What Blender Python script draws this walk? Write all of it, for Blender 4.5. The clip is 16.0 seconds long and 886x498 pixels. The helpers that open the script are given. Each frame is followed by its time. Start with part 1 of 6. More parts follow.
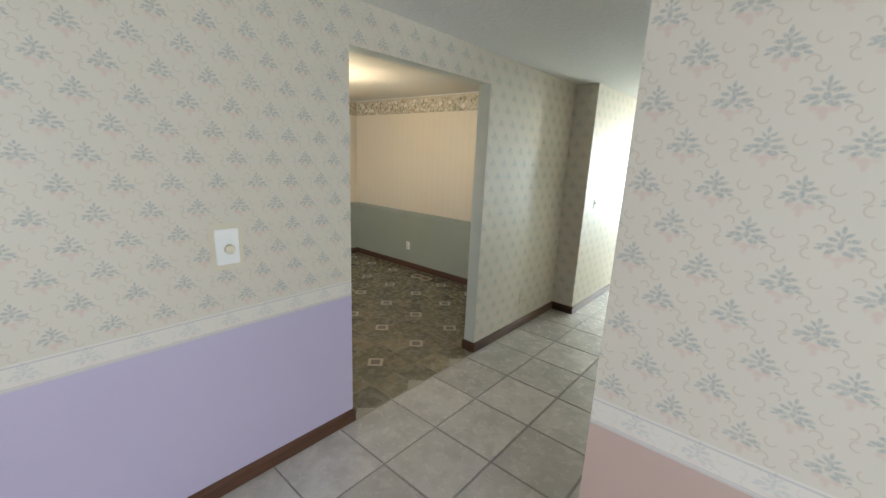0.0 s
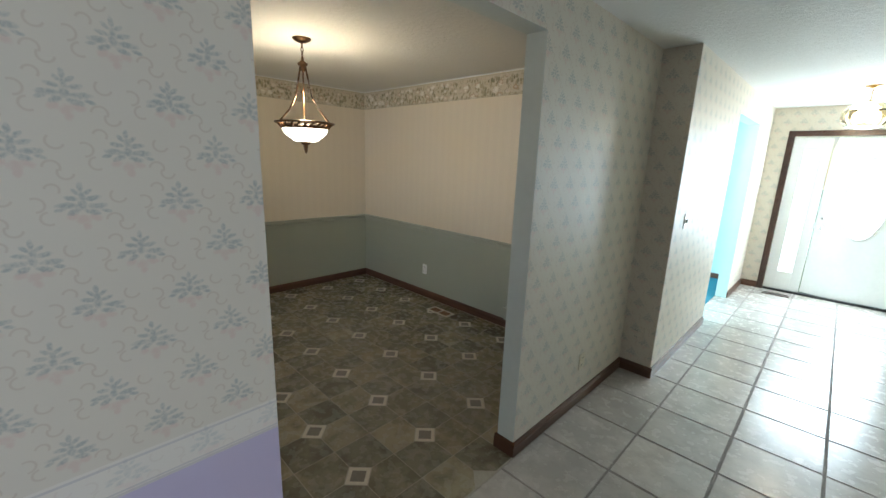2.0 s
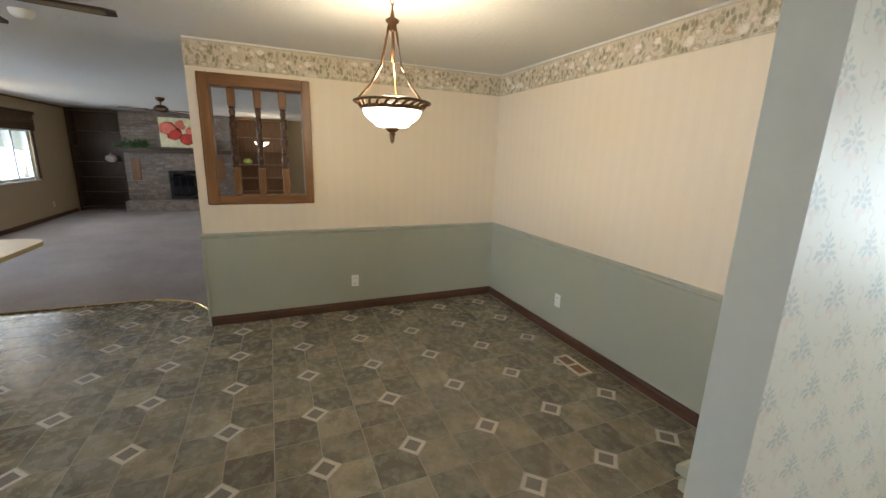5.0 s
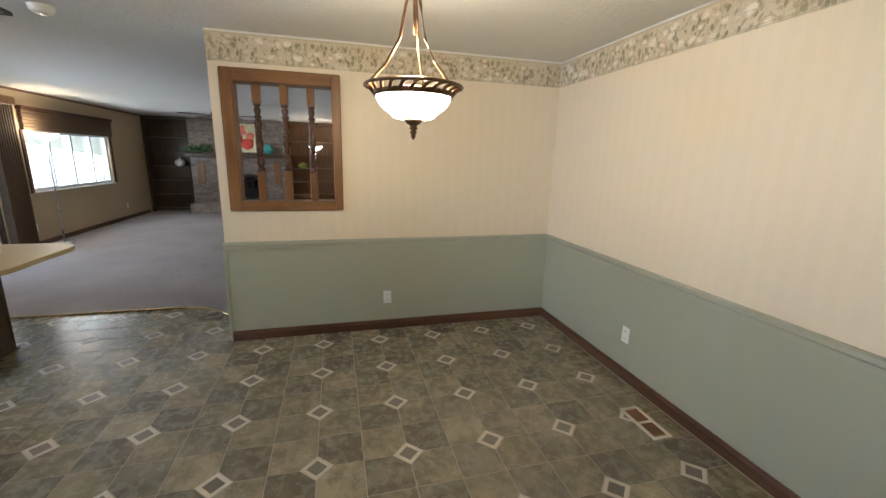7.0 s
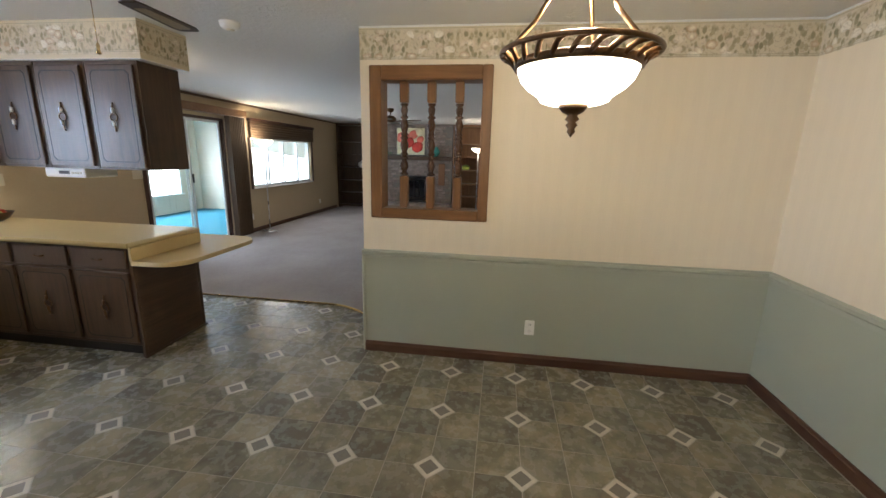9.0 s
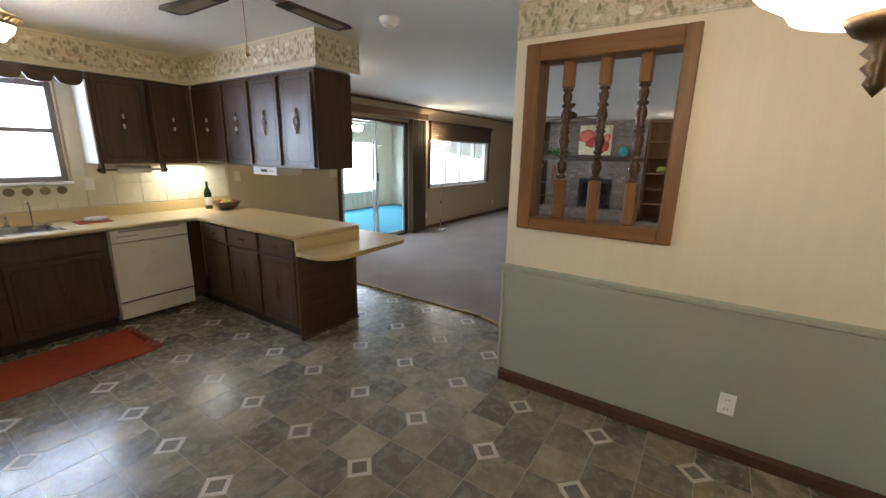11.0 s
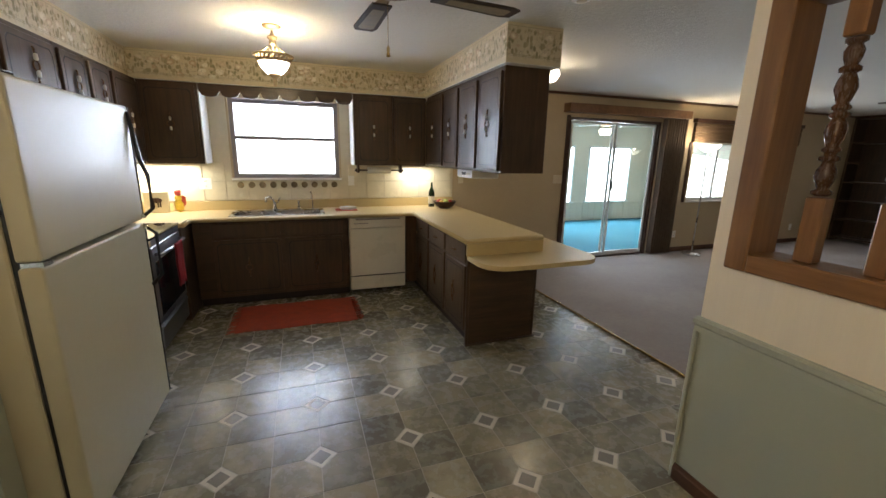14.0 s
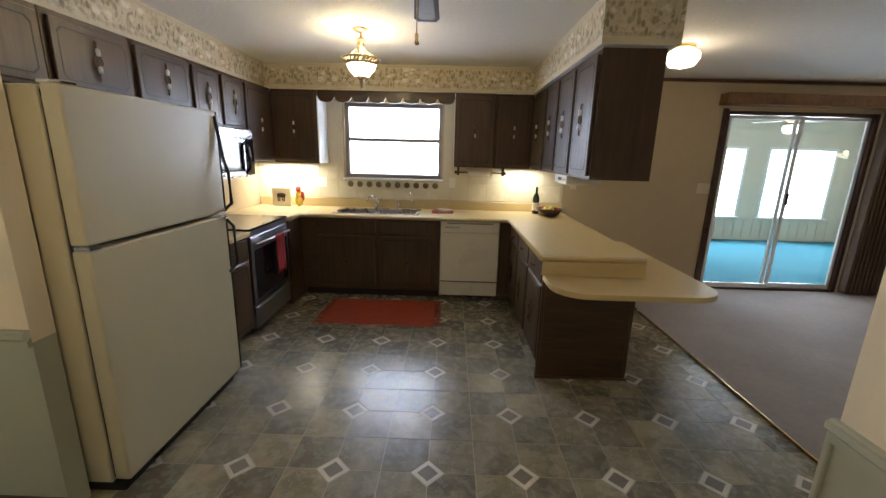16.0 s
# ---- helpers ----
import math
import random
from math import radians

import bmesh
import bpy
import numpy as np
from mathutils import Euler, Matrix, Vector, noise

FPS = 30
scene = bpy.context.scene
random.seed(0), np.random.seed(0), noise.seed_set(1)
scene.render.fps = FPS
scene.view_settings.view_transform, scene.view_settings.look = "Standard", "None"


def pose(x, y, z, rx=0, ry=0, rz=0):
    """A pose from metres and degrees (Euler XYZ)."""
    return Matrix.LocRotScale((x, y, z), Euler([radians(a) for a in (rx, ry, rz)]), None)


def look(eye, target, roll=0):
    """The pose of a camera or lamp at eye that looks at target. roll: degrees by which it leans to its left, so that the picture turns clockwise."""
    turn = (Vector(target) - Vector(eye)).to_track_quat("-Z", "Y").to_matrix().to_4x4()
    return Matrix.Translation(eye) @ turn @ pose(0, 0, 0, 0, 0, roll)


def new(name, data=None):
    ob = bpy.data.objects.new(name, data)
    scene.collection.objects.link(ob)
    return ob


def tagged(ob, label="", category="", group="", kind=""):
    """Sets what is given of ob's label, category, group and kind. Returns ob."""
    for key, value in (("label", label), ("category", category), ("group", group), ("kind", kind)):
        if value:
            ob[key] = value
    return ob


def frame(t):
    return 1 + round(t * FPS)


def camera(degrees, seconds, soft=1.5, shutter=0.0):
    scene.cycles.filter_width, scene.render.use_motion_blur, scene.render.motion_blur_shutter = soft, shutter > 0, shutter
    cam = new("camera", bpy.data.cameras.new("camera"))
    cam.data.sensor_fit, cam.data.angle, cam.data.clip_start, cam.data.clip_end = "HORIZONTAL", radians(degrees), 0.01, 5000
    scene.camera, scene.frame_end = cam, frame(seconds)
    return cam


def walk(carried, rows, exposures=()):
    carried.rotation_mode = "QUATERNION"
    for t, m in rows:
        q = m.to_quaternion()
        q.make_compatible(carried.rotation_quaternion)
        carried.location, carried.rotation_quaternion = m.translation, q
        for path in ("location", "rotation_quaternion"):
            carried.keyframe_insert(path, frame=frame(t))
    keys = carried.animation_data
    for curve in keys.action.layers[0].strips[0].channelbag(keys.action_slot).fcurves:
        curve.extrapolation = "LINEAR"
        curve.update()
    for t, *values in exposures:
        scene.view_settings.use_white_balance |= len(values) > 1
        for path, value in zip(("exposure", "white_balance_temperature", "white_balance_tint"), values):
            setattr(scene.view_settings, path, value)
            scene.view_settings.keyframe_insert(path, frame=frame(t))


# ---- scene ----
cam = camera(96.1, 16.0)
PATH = [
    (0, (0.617, 0.299, 1.671), (-0.644, 1.781, 1.21), 2.5),
    (0.5, (0.419, 0.567, 1.658), (-0.869, 2.028, 1.203), 2.3),
    (1, (0.205, 0.807, 1.647), (-1.103, 2.25, 1.191), 2.2),
    (1.5, (-0.01, 1.021, 1.641), (-1.331, 2.453, 1.189), 2.0),
    (2, (-0.167, 1.24, 1.627), (-1.533, 2.632, 1.184), 2.0),
    (2.5, (-0.318, 1.419, 1.599), (-1.755, 2.738, 1.161), 2.0),
    (3, (-0.447, 1.607, 1.605), (-1.968, 2.829, 1.166), 1.9),
    (3.5, (-0.543, 1.802, 1.606), (-2.166, 2.883, 1.161), 1.8),
    (4, (-0.64, 1.944, 1.602), (-2.356, 2.866, 1.148), 1.7),
    (6.3, (-1.076, 2.213, 1.534), (-2.908, 2.884, 1.096), 1.7),
    (6.5, (-1.123, 2.271, 1.54), (-2.97, 2.902, 1.103), 1.6),
    (7, (-1.273, 2.351, 1.552), (-3.154, 2.864, 1.109), 1.5),
    (7.5, (-1.412, 2.379, 1.553), (-3.328, 2.738, 1.107), 1.5),
    (8, (-1.565, 2.414, 1.562), (-3.506, 2.59, 1.11), 1.4),
    (8.5, (-1.698, 2.453, 1.576), (-3.645, 2.427, 1.12), 1.4),
    (9, (-1.842, 2.5, 1.567), (-3.771, 2.233, 1.112), 1.4),
    (9.5, (-1.99, 2.515, 1.55), (-3.876, 2.026, 1.095), 1.2),
    (10, (-2.136, 2.521, 1.554), (-3.957, 1.833, 1.097), 1.1),
    (10.2, (-2.186, 2.525, 1.554), (-3.978, 1.764, 1.097), 0.9),
    (12.3, (-2.661, 2.599, 1.557), (-3.882, 1.087, 1.084), 1.5),
    (12.5, (-2.704, 2.605, 1.545), (-3.867, 1.046, 1.08), 1.3),
    (13, (-2.803, 2.611, 1.545), (-3.819, 0.952, 1.079), 1.4),
    (13.5, (-2.944, 2.64, 1.54), (-3.781, 0.883, 1.078), 1.3),
    (14, (-3.081, 2.666, 1.533), (-3.737, 0.833, 1.076), 1.1),
    (14.5, (-3.218, 2.616, 1.523), (-3.744, 0.742, 1.065), 1.2),
    (15, (-3.362, 2.553, 1.522), (-3.732, 0.642, 1.062), 1.1),
    (15.5, (-3.491, 2.498, 1.531), (-3.696, 0.564, 1.064), 1.3),
    (16, (-3.642, 2.466, 1.542), (-3.613, 0.521, 1.079), 1.5),
]
EXPOSURES = [(0.0, -0.22, 6200, 6), (0.5, -0.32, 6100, 6), (1.5, -0.75, 5800, 6), (2.5, -0.68, 5900, 7), (3.5, -0.12, 6100, 9), (4.2, 0.05, 6100, 10), (7.0, 0.27, 5900, 10), (10.0, 0.12, 5950, 10),
             (12.5, 0.0, 6200, 10), (14.5, -0.25, 6400, 10), (16.0, -0.22, 6400, 10)]
walk(cam, [(t, look(eye, target, roll)) for t, eye, target, roll in PATH], EXPOSURES)

# ---- world and large lights ----
world = bpy.data.worlds.new("sky")
scene.world = world
world.use_nodes = True
wn = world.node_tree
sky = wn.nodes.new("ShaderNodeTexSky")
sky.sky_type, sky.sun_disc, sky.sun_elevation, sky.sun_rotation = "NISHITA", False, radians(42), radians(20)
wn.nodes["Background"].inputs["Strength"].default_value = 0.12
wn.links.new(sky.outputs[0], wn.nodes["Background"].inputs["Color"])


def sun_lamp(strength, rot, color):
    d = bpy.data.lights.new("sun", "SUN")
    d.energy, d.angle, d.color = strength, radians(0.6), color
    o = new("sun", d)
    o.matrix_world = pose(0, 0, 12, *rot)
    return o


def area_lamp(name, x, y, z, w, h, power, target, color=(1, 1, 1)):
    d = bpy.data.lights.new(name, "AREA")
    d.shape, d.size, d.size_y, d.energy, d.color = "RECTANGLE", w, h, power, color
    o = new(name, d)
    o.matrix_world = look((x, y, z), target)
    return o


def point_lamp(name, x, y, z, power, color, radius=0.05):
    d = bpy.data.lights.new(name, "POINT")
    d.energy, d.color, d.shadow_soft_size = power, color, radius
    o = new(name, d)
    o.location = (x, y, z)
    return o


WARM, SOFT, DAY, COOL = (1, 0.78, 0.50), (1, 0.80, 0.55), (0.93, 0.97, 1.0), (0.74, 0.85, 1.0)
sun_lamp(3.0, (-42, 8, 0), (1, 0.95, 0.86))
# daylight through the openings, with a fill lamp in the side room
area_lamp("daylight_kitchen", -2.96, -2.50, 1.70, 1.10, 0.80, 50, (-2.96, 0, 1.0), (0.71, 0.80, 1.0))
area_lamp("daylight_sunroom", -8.5, -5.78, 1.25, 6.6, 1.7, 600, (-8.5, -2.0, 0.7), COOL)
area_lamp("daylight_living", -10.365, -2.41, 1.355, 2.40, 0.95, 28, (-10.3, 0, 0.7), DAY)
# fill from an assumed, unseen entry window, for the cool light on the walls
area_lamp("entry_window_fill", 2.88, -0.7, 1.5, 1.6, 1.1, 95, (-1.25, 0.3, 0.9), (0.86, 0.91, 1.0))
area_lamp("daylight_front_door", 0.0, 8.22, 1.25, 1.0, 1.5, 175, (-0.9, 4.0, 0.9), (0.84, 0.96, 1.0))
# added lamp: the side room has no window of its own to brighten it
area_lamp("side_room_fill", -2.4, 4.95, 1.5, 1.2, 1.2, 200, (-1.9, 8.2, 1.1), (0.82, 0.96, 1.0))
# lamps of the place
point_lamp("bulb_dining", -3.06, 2.69, 1.97, 33, WARM)
point_lamp("bulb_kitchen", -2.95, -0.73, 2.25, 21, (1, 0.75, 0.40))
point_lamp("bulb_hall", -0.13, 6.8, 2.17, 26, SOFT)
point_lamp("bulb_living_ceiling", -5.44, -0.98, 2.20, 8, WARM, 0.07)
point_lamp("bulb_torchiere", -9.15, -2.02, 1.80, 13, WARM)
point_lamp("bulb_torchiere_far", -12.2, 1.9, 1.80, 7, WARM)
area_lamp("under_cabinet_light", -1.75, -2.12, 1.385, 0.55, 0.06, 12.0, (-1.75, -2.15, 0), (1, 0.94, 0.80))
area_lamp("under_cabinet_light_corner", -4.45, -2.12, 1.385, 0.35, 0.06, 5.5, (-4.45, -2.15, 0), (1, 0.94, 0.80))


# ---- materials ----
class G:
    """A small node graph builder."""

    def __init__(self, name):
        self.m = bpy.data.materials.new(name)
        self.m.use_nodes = True
        self.t = self.m.node_tree
        self.b = self.t.nodes["Principled BSDF"]

    def node(self, kind, **vals):
        return self.t.nodes.new(kind)

    def put(self, sock, v):
        if hasattr(v, "is_output"):
            self.t.links.new(v, sock)
        elif isinstance(v, tuple) and len(v) == 3 and sock.type == "RGBA":
            sock.default_value = (*v, 1)
        else:
            sock.default_value = v

    def math(self, op, a, b=0.0, c=0.0):
        n = self.t.nodes.new("ShaderNodeMath")
        n.operation = op
        for i, v in enumerate((a, b, c)):
            self.put(n.inputs[i], v)
        return n.outputs[0]

    def mix(self, f, a, b):
        n = self.t.nodes.new("ShaderNodeMix")
        n.data_type = "RGBA"
        self.put(n.inputs[0], f)
        self.put(n.inputs[6], a)
        self.put(n.inputs[7], b)
        return n.outputs[2]

    def pos(self):
        return self.t.nodes.new("ShaderNodeNewGeometry").outputs["Position"]

    def xyz(self, v=None):
        n = self.t.nodes.new("ShaderNodeSeparateXYZ")
        self.put(n.inputs[0], v if v is not None else self.pos())
        return n.outputs

    def vec(self, x, y, z):
        n = self.t.nodes.new("ShaderNodeCombineXYZ")
        for i, v in enumerate((x, y, z)):
            self.put(n.inputs[i], v)
        return n.outputs[0]

    def noise(self, scale, detail=4.0, vec=None, rough=0.55):
        n = self.t.nodes.new("ShaderNodeTexNoise")
        n.inputs["Scale"].default_value, n.inputs["Detail"].default_value = scale, detail
        n.inputs["Roughness"].default_value = rough
        self.put(n.inputs["Vector"], vec if vec is not None else self.pos())
        return n.outputs["Fac"]

    def scaled(self, sx, sy, sz, vec=None):
        n = self.t.nodes.new("ShaderNodeVectorMath")
        n.operation = "MULTIPLY"
        self.put(n.inputs[0], vec if vec is not None else self.pos())
        n.inputs[1].default_value = (sx, sy, sz)
        return n.outputs[0]

    def ramp(self, f, lo, hi, a=0.0, b=1.0):
        n = self.t.nodes.new("ShaderNodeMapRange")
        n.clamp = True
        for i, v in enumerate((f, lo, hi, a, b)):
            self.put(n.inputs[i], v)
        return n.outputs[0]

    def rand(self):
        return self.t.nodes.new("ShaderNodeObjectInfo").outputs["Random"]

    def bump(self, h, strength, dist):
        n = self.t.nodes.new("ShaderNodeBump")
        n.inputs["Strength"].default_value, n.inputs["Distance"].default_value = strength, dist
        self.put(n.inputs["Height"], h)
        self.put(self.b.inputs["Normal"], n.outputs[0])

    def done(self, color, rough=0.5, metal=0.0, spec=None, **more):
        self.put(self.b.inputs["Base Color"], color)
        self.put(self.b.inputs["Roughness"], rough)
        self.put(self.b.inputs["Metallic"], metal)
        if spec is not None:
            self.put(self.b.inputs["Specular IOR Level"], spec)
        for k, v in more.items():
            self.put(self.b.inputs[k.replace("_", " ")], v)
        return self.m


def plain(name, color, rough=0.5, metal=0.0, grain=0.12, scale=25.0, bump=0.15, dist=0.001, spec=None):
    g = G(name)
    n, big = g.noise(scale, 5.0), g.noise(scale * 0.12, 3.0)
    f = g.math("ADD", g.math("MULTIPLY", n, 0.6), g.math("MULTIPLY", big, 0.6))
    lo, hi = tuple(c * (1 - grain) for c in color), tuple(min(1.0, c * (1 + grain)) for c in color)
    g.bump(n, bump, dist)
    return g.done(g.mix(g.ramp(f, 0.35, 0.85), lo, hi), g.ramp(big, 0.3, 0.7, max(0.03, rough - 0.06), min(1.0, rough + 0.06)), metal, spec)


def wood(name, dark, light, axis, rough=0.4, scale=1.0):
    g = G(name)
    s = [28 * scale] * 3
    s[axis] = 2.2 * scale
    v = g.scaled(*s)
    n = g.noise(1.0, 6.0, v, 0.65)
    fine = g.noise(5.0, 3.0, v)
    big = g.noise(1.7, 2.0)
    f = g.math("ADD", g.math("MULTIPLY", n, 0.65), g.math("MULTIPLY", big, 0.35))
    g.bump(fine, 0.10, 0.0005)
    return g.done(g.mix(g.ramp(f, 0.32, 0.7), dark, light), g.ramp(fine, 0.3, 0.7, rough - 0.06, rough + 0.08), 0.0)


def glow(name, color, strength, base=(0.9, 0.88, 0.82)):
    g = G(name)
    return g.done(base, 0.25, 0.0, None, Emission_Color=color, Emission_Strength=strength)


def glass(name, tint=(0.97, 0.99, 0.98)):
    g = G(name)
    return g.done(tint, 0.02, 0.0, None, Transmission_Weight=1.0, IOR=1.45)


def paper_wall(name, base, dado=None, dado_top=0.84):
    """Floral wallpaper: staggered sprigs of grey leaves and pale pink flowers with faint ribbons, over a painted dado where given."""
    g = G(name)
    x, y, z = g.xyz()
    u = g.math("ADD", x, y)
    W, H = 0.165, 0.104
    wob = g.noise(2.0, 2.0)
    u = g.math("ADD", u, g.math("MULTIPLY", wob, 0.012))
    row = g.math("FLOOR", g.math("DIVIDE", z, H))
    off = g.math("MULTIPLY", g.math("FRACT", g.math("MULTIPLY", row, 0.5)), W)
    cu = g.math("SUBTRACT", g.math("FRACT", g.math("DIVIDE", g.math("ADD", u, off), W)), 0.5)
    cv = g.math("SUBTRACT", g.math("FRACT", g.math("DIVIDE", z, H)), 0.5)
    cu, cv = g.math("MULTIPLY", cu, W), g.math("MULTIPLY", cv, H)

    ragged = g.noise(75.0, 3.0)

    def leaf(px, py, rx, ry, ang):
        px, py, rx, ry = px * 1.08, py * 1.02 - 0.003, rx * 1.12, ry * 1.10
        c, s = math.cos(radians(ang)), math.sin(radians(ang))
        dx, dy = g.math("SUBTRACT", cu, px), g.math("SUBTRACT", cv, py)
        a = g.math("ADD", g.math("MULTIPLY", dx, c / rx), g.math("MULTIPLY", dy, s / rx))
        b = g.math("ADD", g.math("MULTIPLY", dx, -s / ry), g.math("MULTIPLY", dy, c / ry))
        return g.ramp(g.math("ADD", g.math("ADD", g.math("MULTIPLY", a, a), g.math("MULTIPLY", b, b)), g.math("MULTIPLY", ragged, 2.0)), 1.15, 2.1, 1.0, 0.0)

    def union(items):
        f = items[0]
        for i in items[1:]:
            f = g.math("MAXIMUM", f, i)
        return f

    green = union([leaf(0.000, 0.043, 0.0048, 0.0095, 0), leaf(-0.008, 0.034, 0.0042, 0.0085, 42), leaf(0.009, 0.033, 0.0042, 0.0095, -52), leaf(-0.014, 0.022, 0.0048, 0.0120, 78), leaf(0.015, 0.021, 0.0050, 0.0130, -78),
                   leaf(0.001, 0.024, 0.0055, 0.0100, 8), leaf(-0.021, 0.008, 0.0060, 0.0165, 90), leaf(0.022, 0.006, 0.0060, 0.0165, -88), leaf(0.000, 0.010, 0.0070, 0.0105, 0),
                   leaf(-0.013, -0.004, 0.0058, 0.0115, 116), leaf(0.013, -0.006, 0.0058, 0.0125, -108), leaf(-0.031, 0.000, 0.0040, 0.0085, 102), leaf(0.033, -0.004, 0.0040, 0.0090, -106)])
    pink = union([leaf(-0.016, -0.014, 0.010, 0.0075, 20), leaf(0.016, -0.016, 0.011, 0.0075, -15), leaf(0.000, -0.020, 0.012, 0.010, 0), leaf(0.002, -0.032, 0.007, 0.009, 0)])

    def curl(px, py, r, cut, side):
        dx, dy = g.math("SUBTRACT", cu, px), g.math("SUBTRACT", cv, py)
        d = g.math("SQRT", g.math("ADD", g.math("MULTIPLY", dx, dx), g.math("MULTIPLY", dy, dy)))
        on = g.ramp(g.math("ABSOLUTE", g.math("SUBTRACT", d, r)), 0.0009, 0.0030, 1.0, 0.0)
        half = g.math("ADD", g.math("MULTIPLY", dx, cut[0] * side), g.math("MULTIPLY", dy, cut[1] * side))
        return g.math("MULTIPLY", on, g.math("GREATER_THAN", half, -0.25 * r))

    ribbon = union([curl(0.047, -0.026, 0.0125, (0.3, 1.0), 1), curl(0.066, -0.036, 0.0120, (0.4, 1.0), -1), curl(-0.050, -0.018, 0.0120, (1.0, 0.3), -1), curl(-0.066, 0.008, 0.0130, (1.0, 0.2), 1),
                    curl(0.058, 0.022, 0.0130, (0.6, 0.8), -1), curl(-0.040, 0.036, 0.0105, (0.5, 1.0), 1)])
    speck = g.noise(160.0, 2.0)
    green = g.math("MULTIPLY", green, g.ramp(speck, 0.35, 0.6, 0.45, 1.0))
    big = g.noise(1.3, 3.0)
    col = g.mix(big, tuple(c * 0.95 for c in base), base)
    col = g.mix(g.math("MULTIPLY", ribbon, 0.45), col, (0.50, 0.40, 0.31))
    col = g.mix(g.math("MULTIPLY", pink, 0.50), col, (0.62, 0.45, 0.39))
    col = g.mix(g.math("MULTIPLY", green, 0.62), col, (0.25, 0.30, 0.295))
    if dado:
        T = dado_top
        band = g.math("MULTIPLY", g.math("GREATER_THAN", z, T), g.math("LESS_THAN", z, T + 0.095))
        col = g.mix(g.math("MULTIPLY", band, 0.45), col, (0.80, 0.76, 0.70))
        for zz, hw in ((T + 0.085, 0.0025), (T + 0.012, 0.0018), (T + 0.004, 0.003)):
            line = g.ramp(g.math("ABSOLUTE", g.math("SUBTRACT", z, zz)), hw, hw + 0.001, 1.0, 0.0)
            col = g.mix(g.math("MULTIPLY", line, 0.5), col, (0.42, 0.40, 0.42))
        paint = g.mix(big, tuple(c * 0.95 for c in dado), dado)
        col = g.mix(g.math("LESS_THAN", z, T), col, paint)
    g.bump(speck, 0.06, 0.0006)
    return g.done(col, g.ramp(big, 0.3, 0.7, 0.42, 0.55), 0.0)


def dining_wall(name):
    """Cream wallpaper with faint stripes over sage green panelling."""
    g = G(name)
    x, y, z = g.xyz()
    u = g.math("ADD", x, y)
    st = g.math("SINE", g.math("MULTIPLY", u, 2 * math.pi / 0.10))
    fine = g.noise(1.0, 3.0, g.scaled(130, 130, 9))
    cream = g.mix(g.ramp(st, -0.3, 0.3), (0.772, 0.685, 0.535), (0.785, 0.697, 0.545))
    cream = g.mix(g.math("MULTIPLY", fine, 0.3), cream, (0.62, 0.54, 0.42))
    sage = g.mix(g.noise(3.0, 3.0), (0.37, 0.385, 0.30), (0.395, 0.41, 0.32))
    g.bump(fine, 0.12, 0.0007)
    return g.done(g.mix(g.math("LESS_THAN", z, 0.80), cream, sage), 0.48)


def border_paper(name):
    """Cream border with crowded white blossoms, tan buds and green leaves."""
    g = G(name)
    x, y, z = g.xyz()
    u = g.math("ADD", x, y)
    wob = g.noise(9.0, 3.0)
    p = g.vec(g.math("ADD", u, g.math("MULTIPLY", wob, 0.05)), g.math("ADD", z, g.math("MULTIPLY", g.noise(11.0, 2.0), 0.05)), 0.0)

    def cells(scale, sx, sy):
        n = g.t.nodes.new("ShaderNodeTexVoronoi")
        n.inputs["Scale"].default_value = scale
        g.put(n.inputs["Vector"], g.scaled(sx, sy, 1.0, p))
        return n.outputs["Distance"], n.outputs["Color"]

    d1, c1 = cells(14.0, 1.0, 1.4)
    d2, c2 = cells(24.0, 1.6, 1.0)
    r1, g1, b1 = g.xyz(c1)
    r2, g2, b2 = g.xyz(c2)
    col = g.mix(g.noise(6.0), (0.55, 0.48, 0.34), (0.68, 0.61, 0.46))
    mid = g.ramp(g.math("ABSOLUTE", g.math("SUBTRACT", z, 2.295)), 0.075, 0.105, 1.0, 0.0)
    leafm = g.math("MULTIPLY", g.math("MULTIPLY", g.ramp(d2, 0.40, 0.60, 1.0, 0.0), g.math("GREATER_THAN", r2, 0.25)), mid)
    col = g.mix(leafm, col, g.mix(g2, (0.24, 0.22, 0.125), (0.47, 0.40, 0.26)))
    bud = g.math("MULTIPLY", g.math("MULTIPLY", g.ramp(d1, 0.42, 0.56, 1.0, 0.0), g.math("GREATER_THAN", r1, 0.40)), mid)
    petal = g.mix(g.ramp(d1, 0.05, 0.42), (0.88, 0.82, 0.68), (0.46, 0.32, 0.19))
    col = g.mix(bud, col, g.mix(g1, petal, (0.80, 0.76, 0.66)))
    vein = g.ramp(g.math("ABSOLUTE", g.math("SUBTRACT", g.noise(26.0, 3.0), 0.5)), 0.0, 0.025, 0.55, 0.0)
    col = g.mix(g.math("MULTIPLY", vein, mid), col, (0.24, 0.20, 0.14))
    for zz in (2.212, 2.222, 2.40):
        line = g.ramp(g.math("ABSOLUTE", g.math("SUBTRACT", z, zz)), 0.0015, 0.003, 0.6, 0.0)
        col = g.mix(line, col, (0.33, 0.30, 0.20))
    return g.done(col, 0.55)


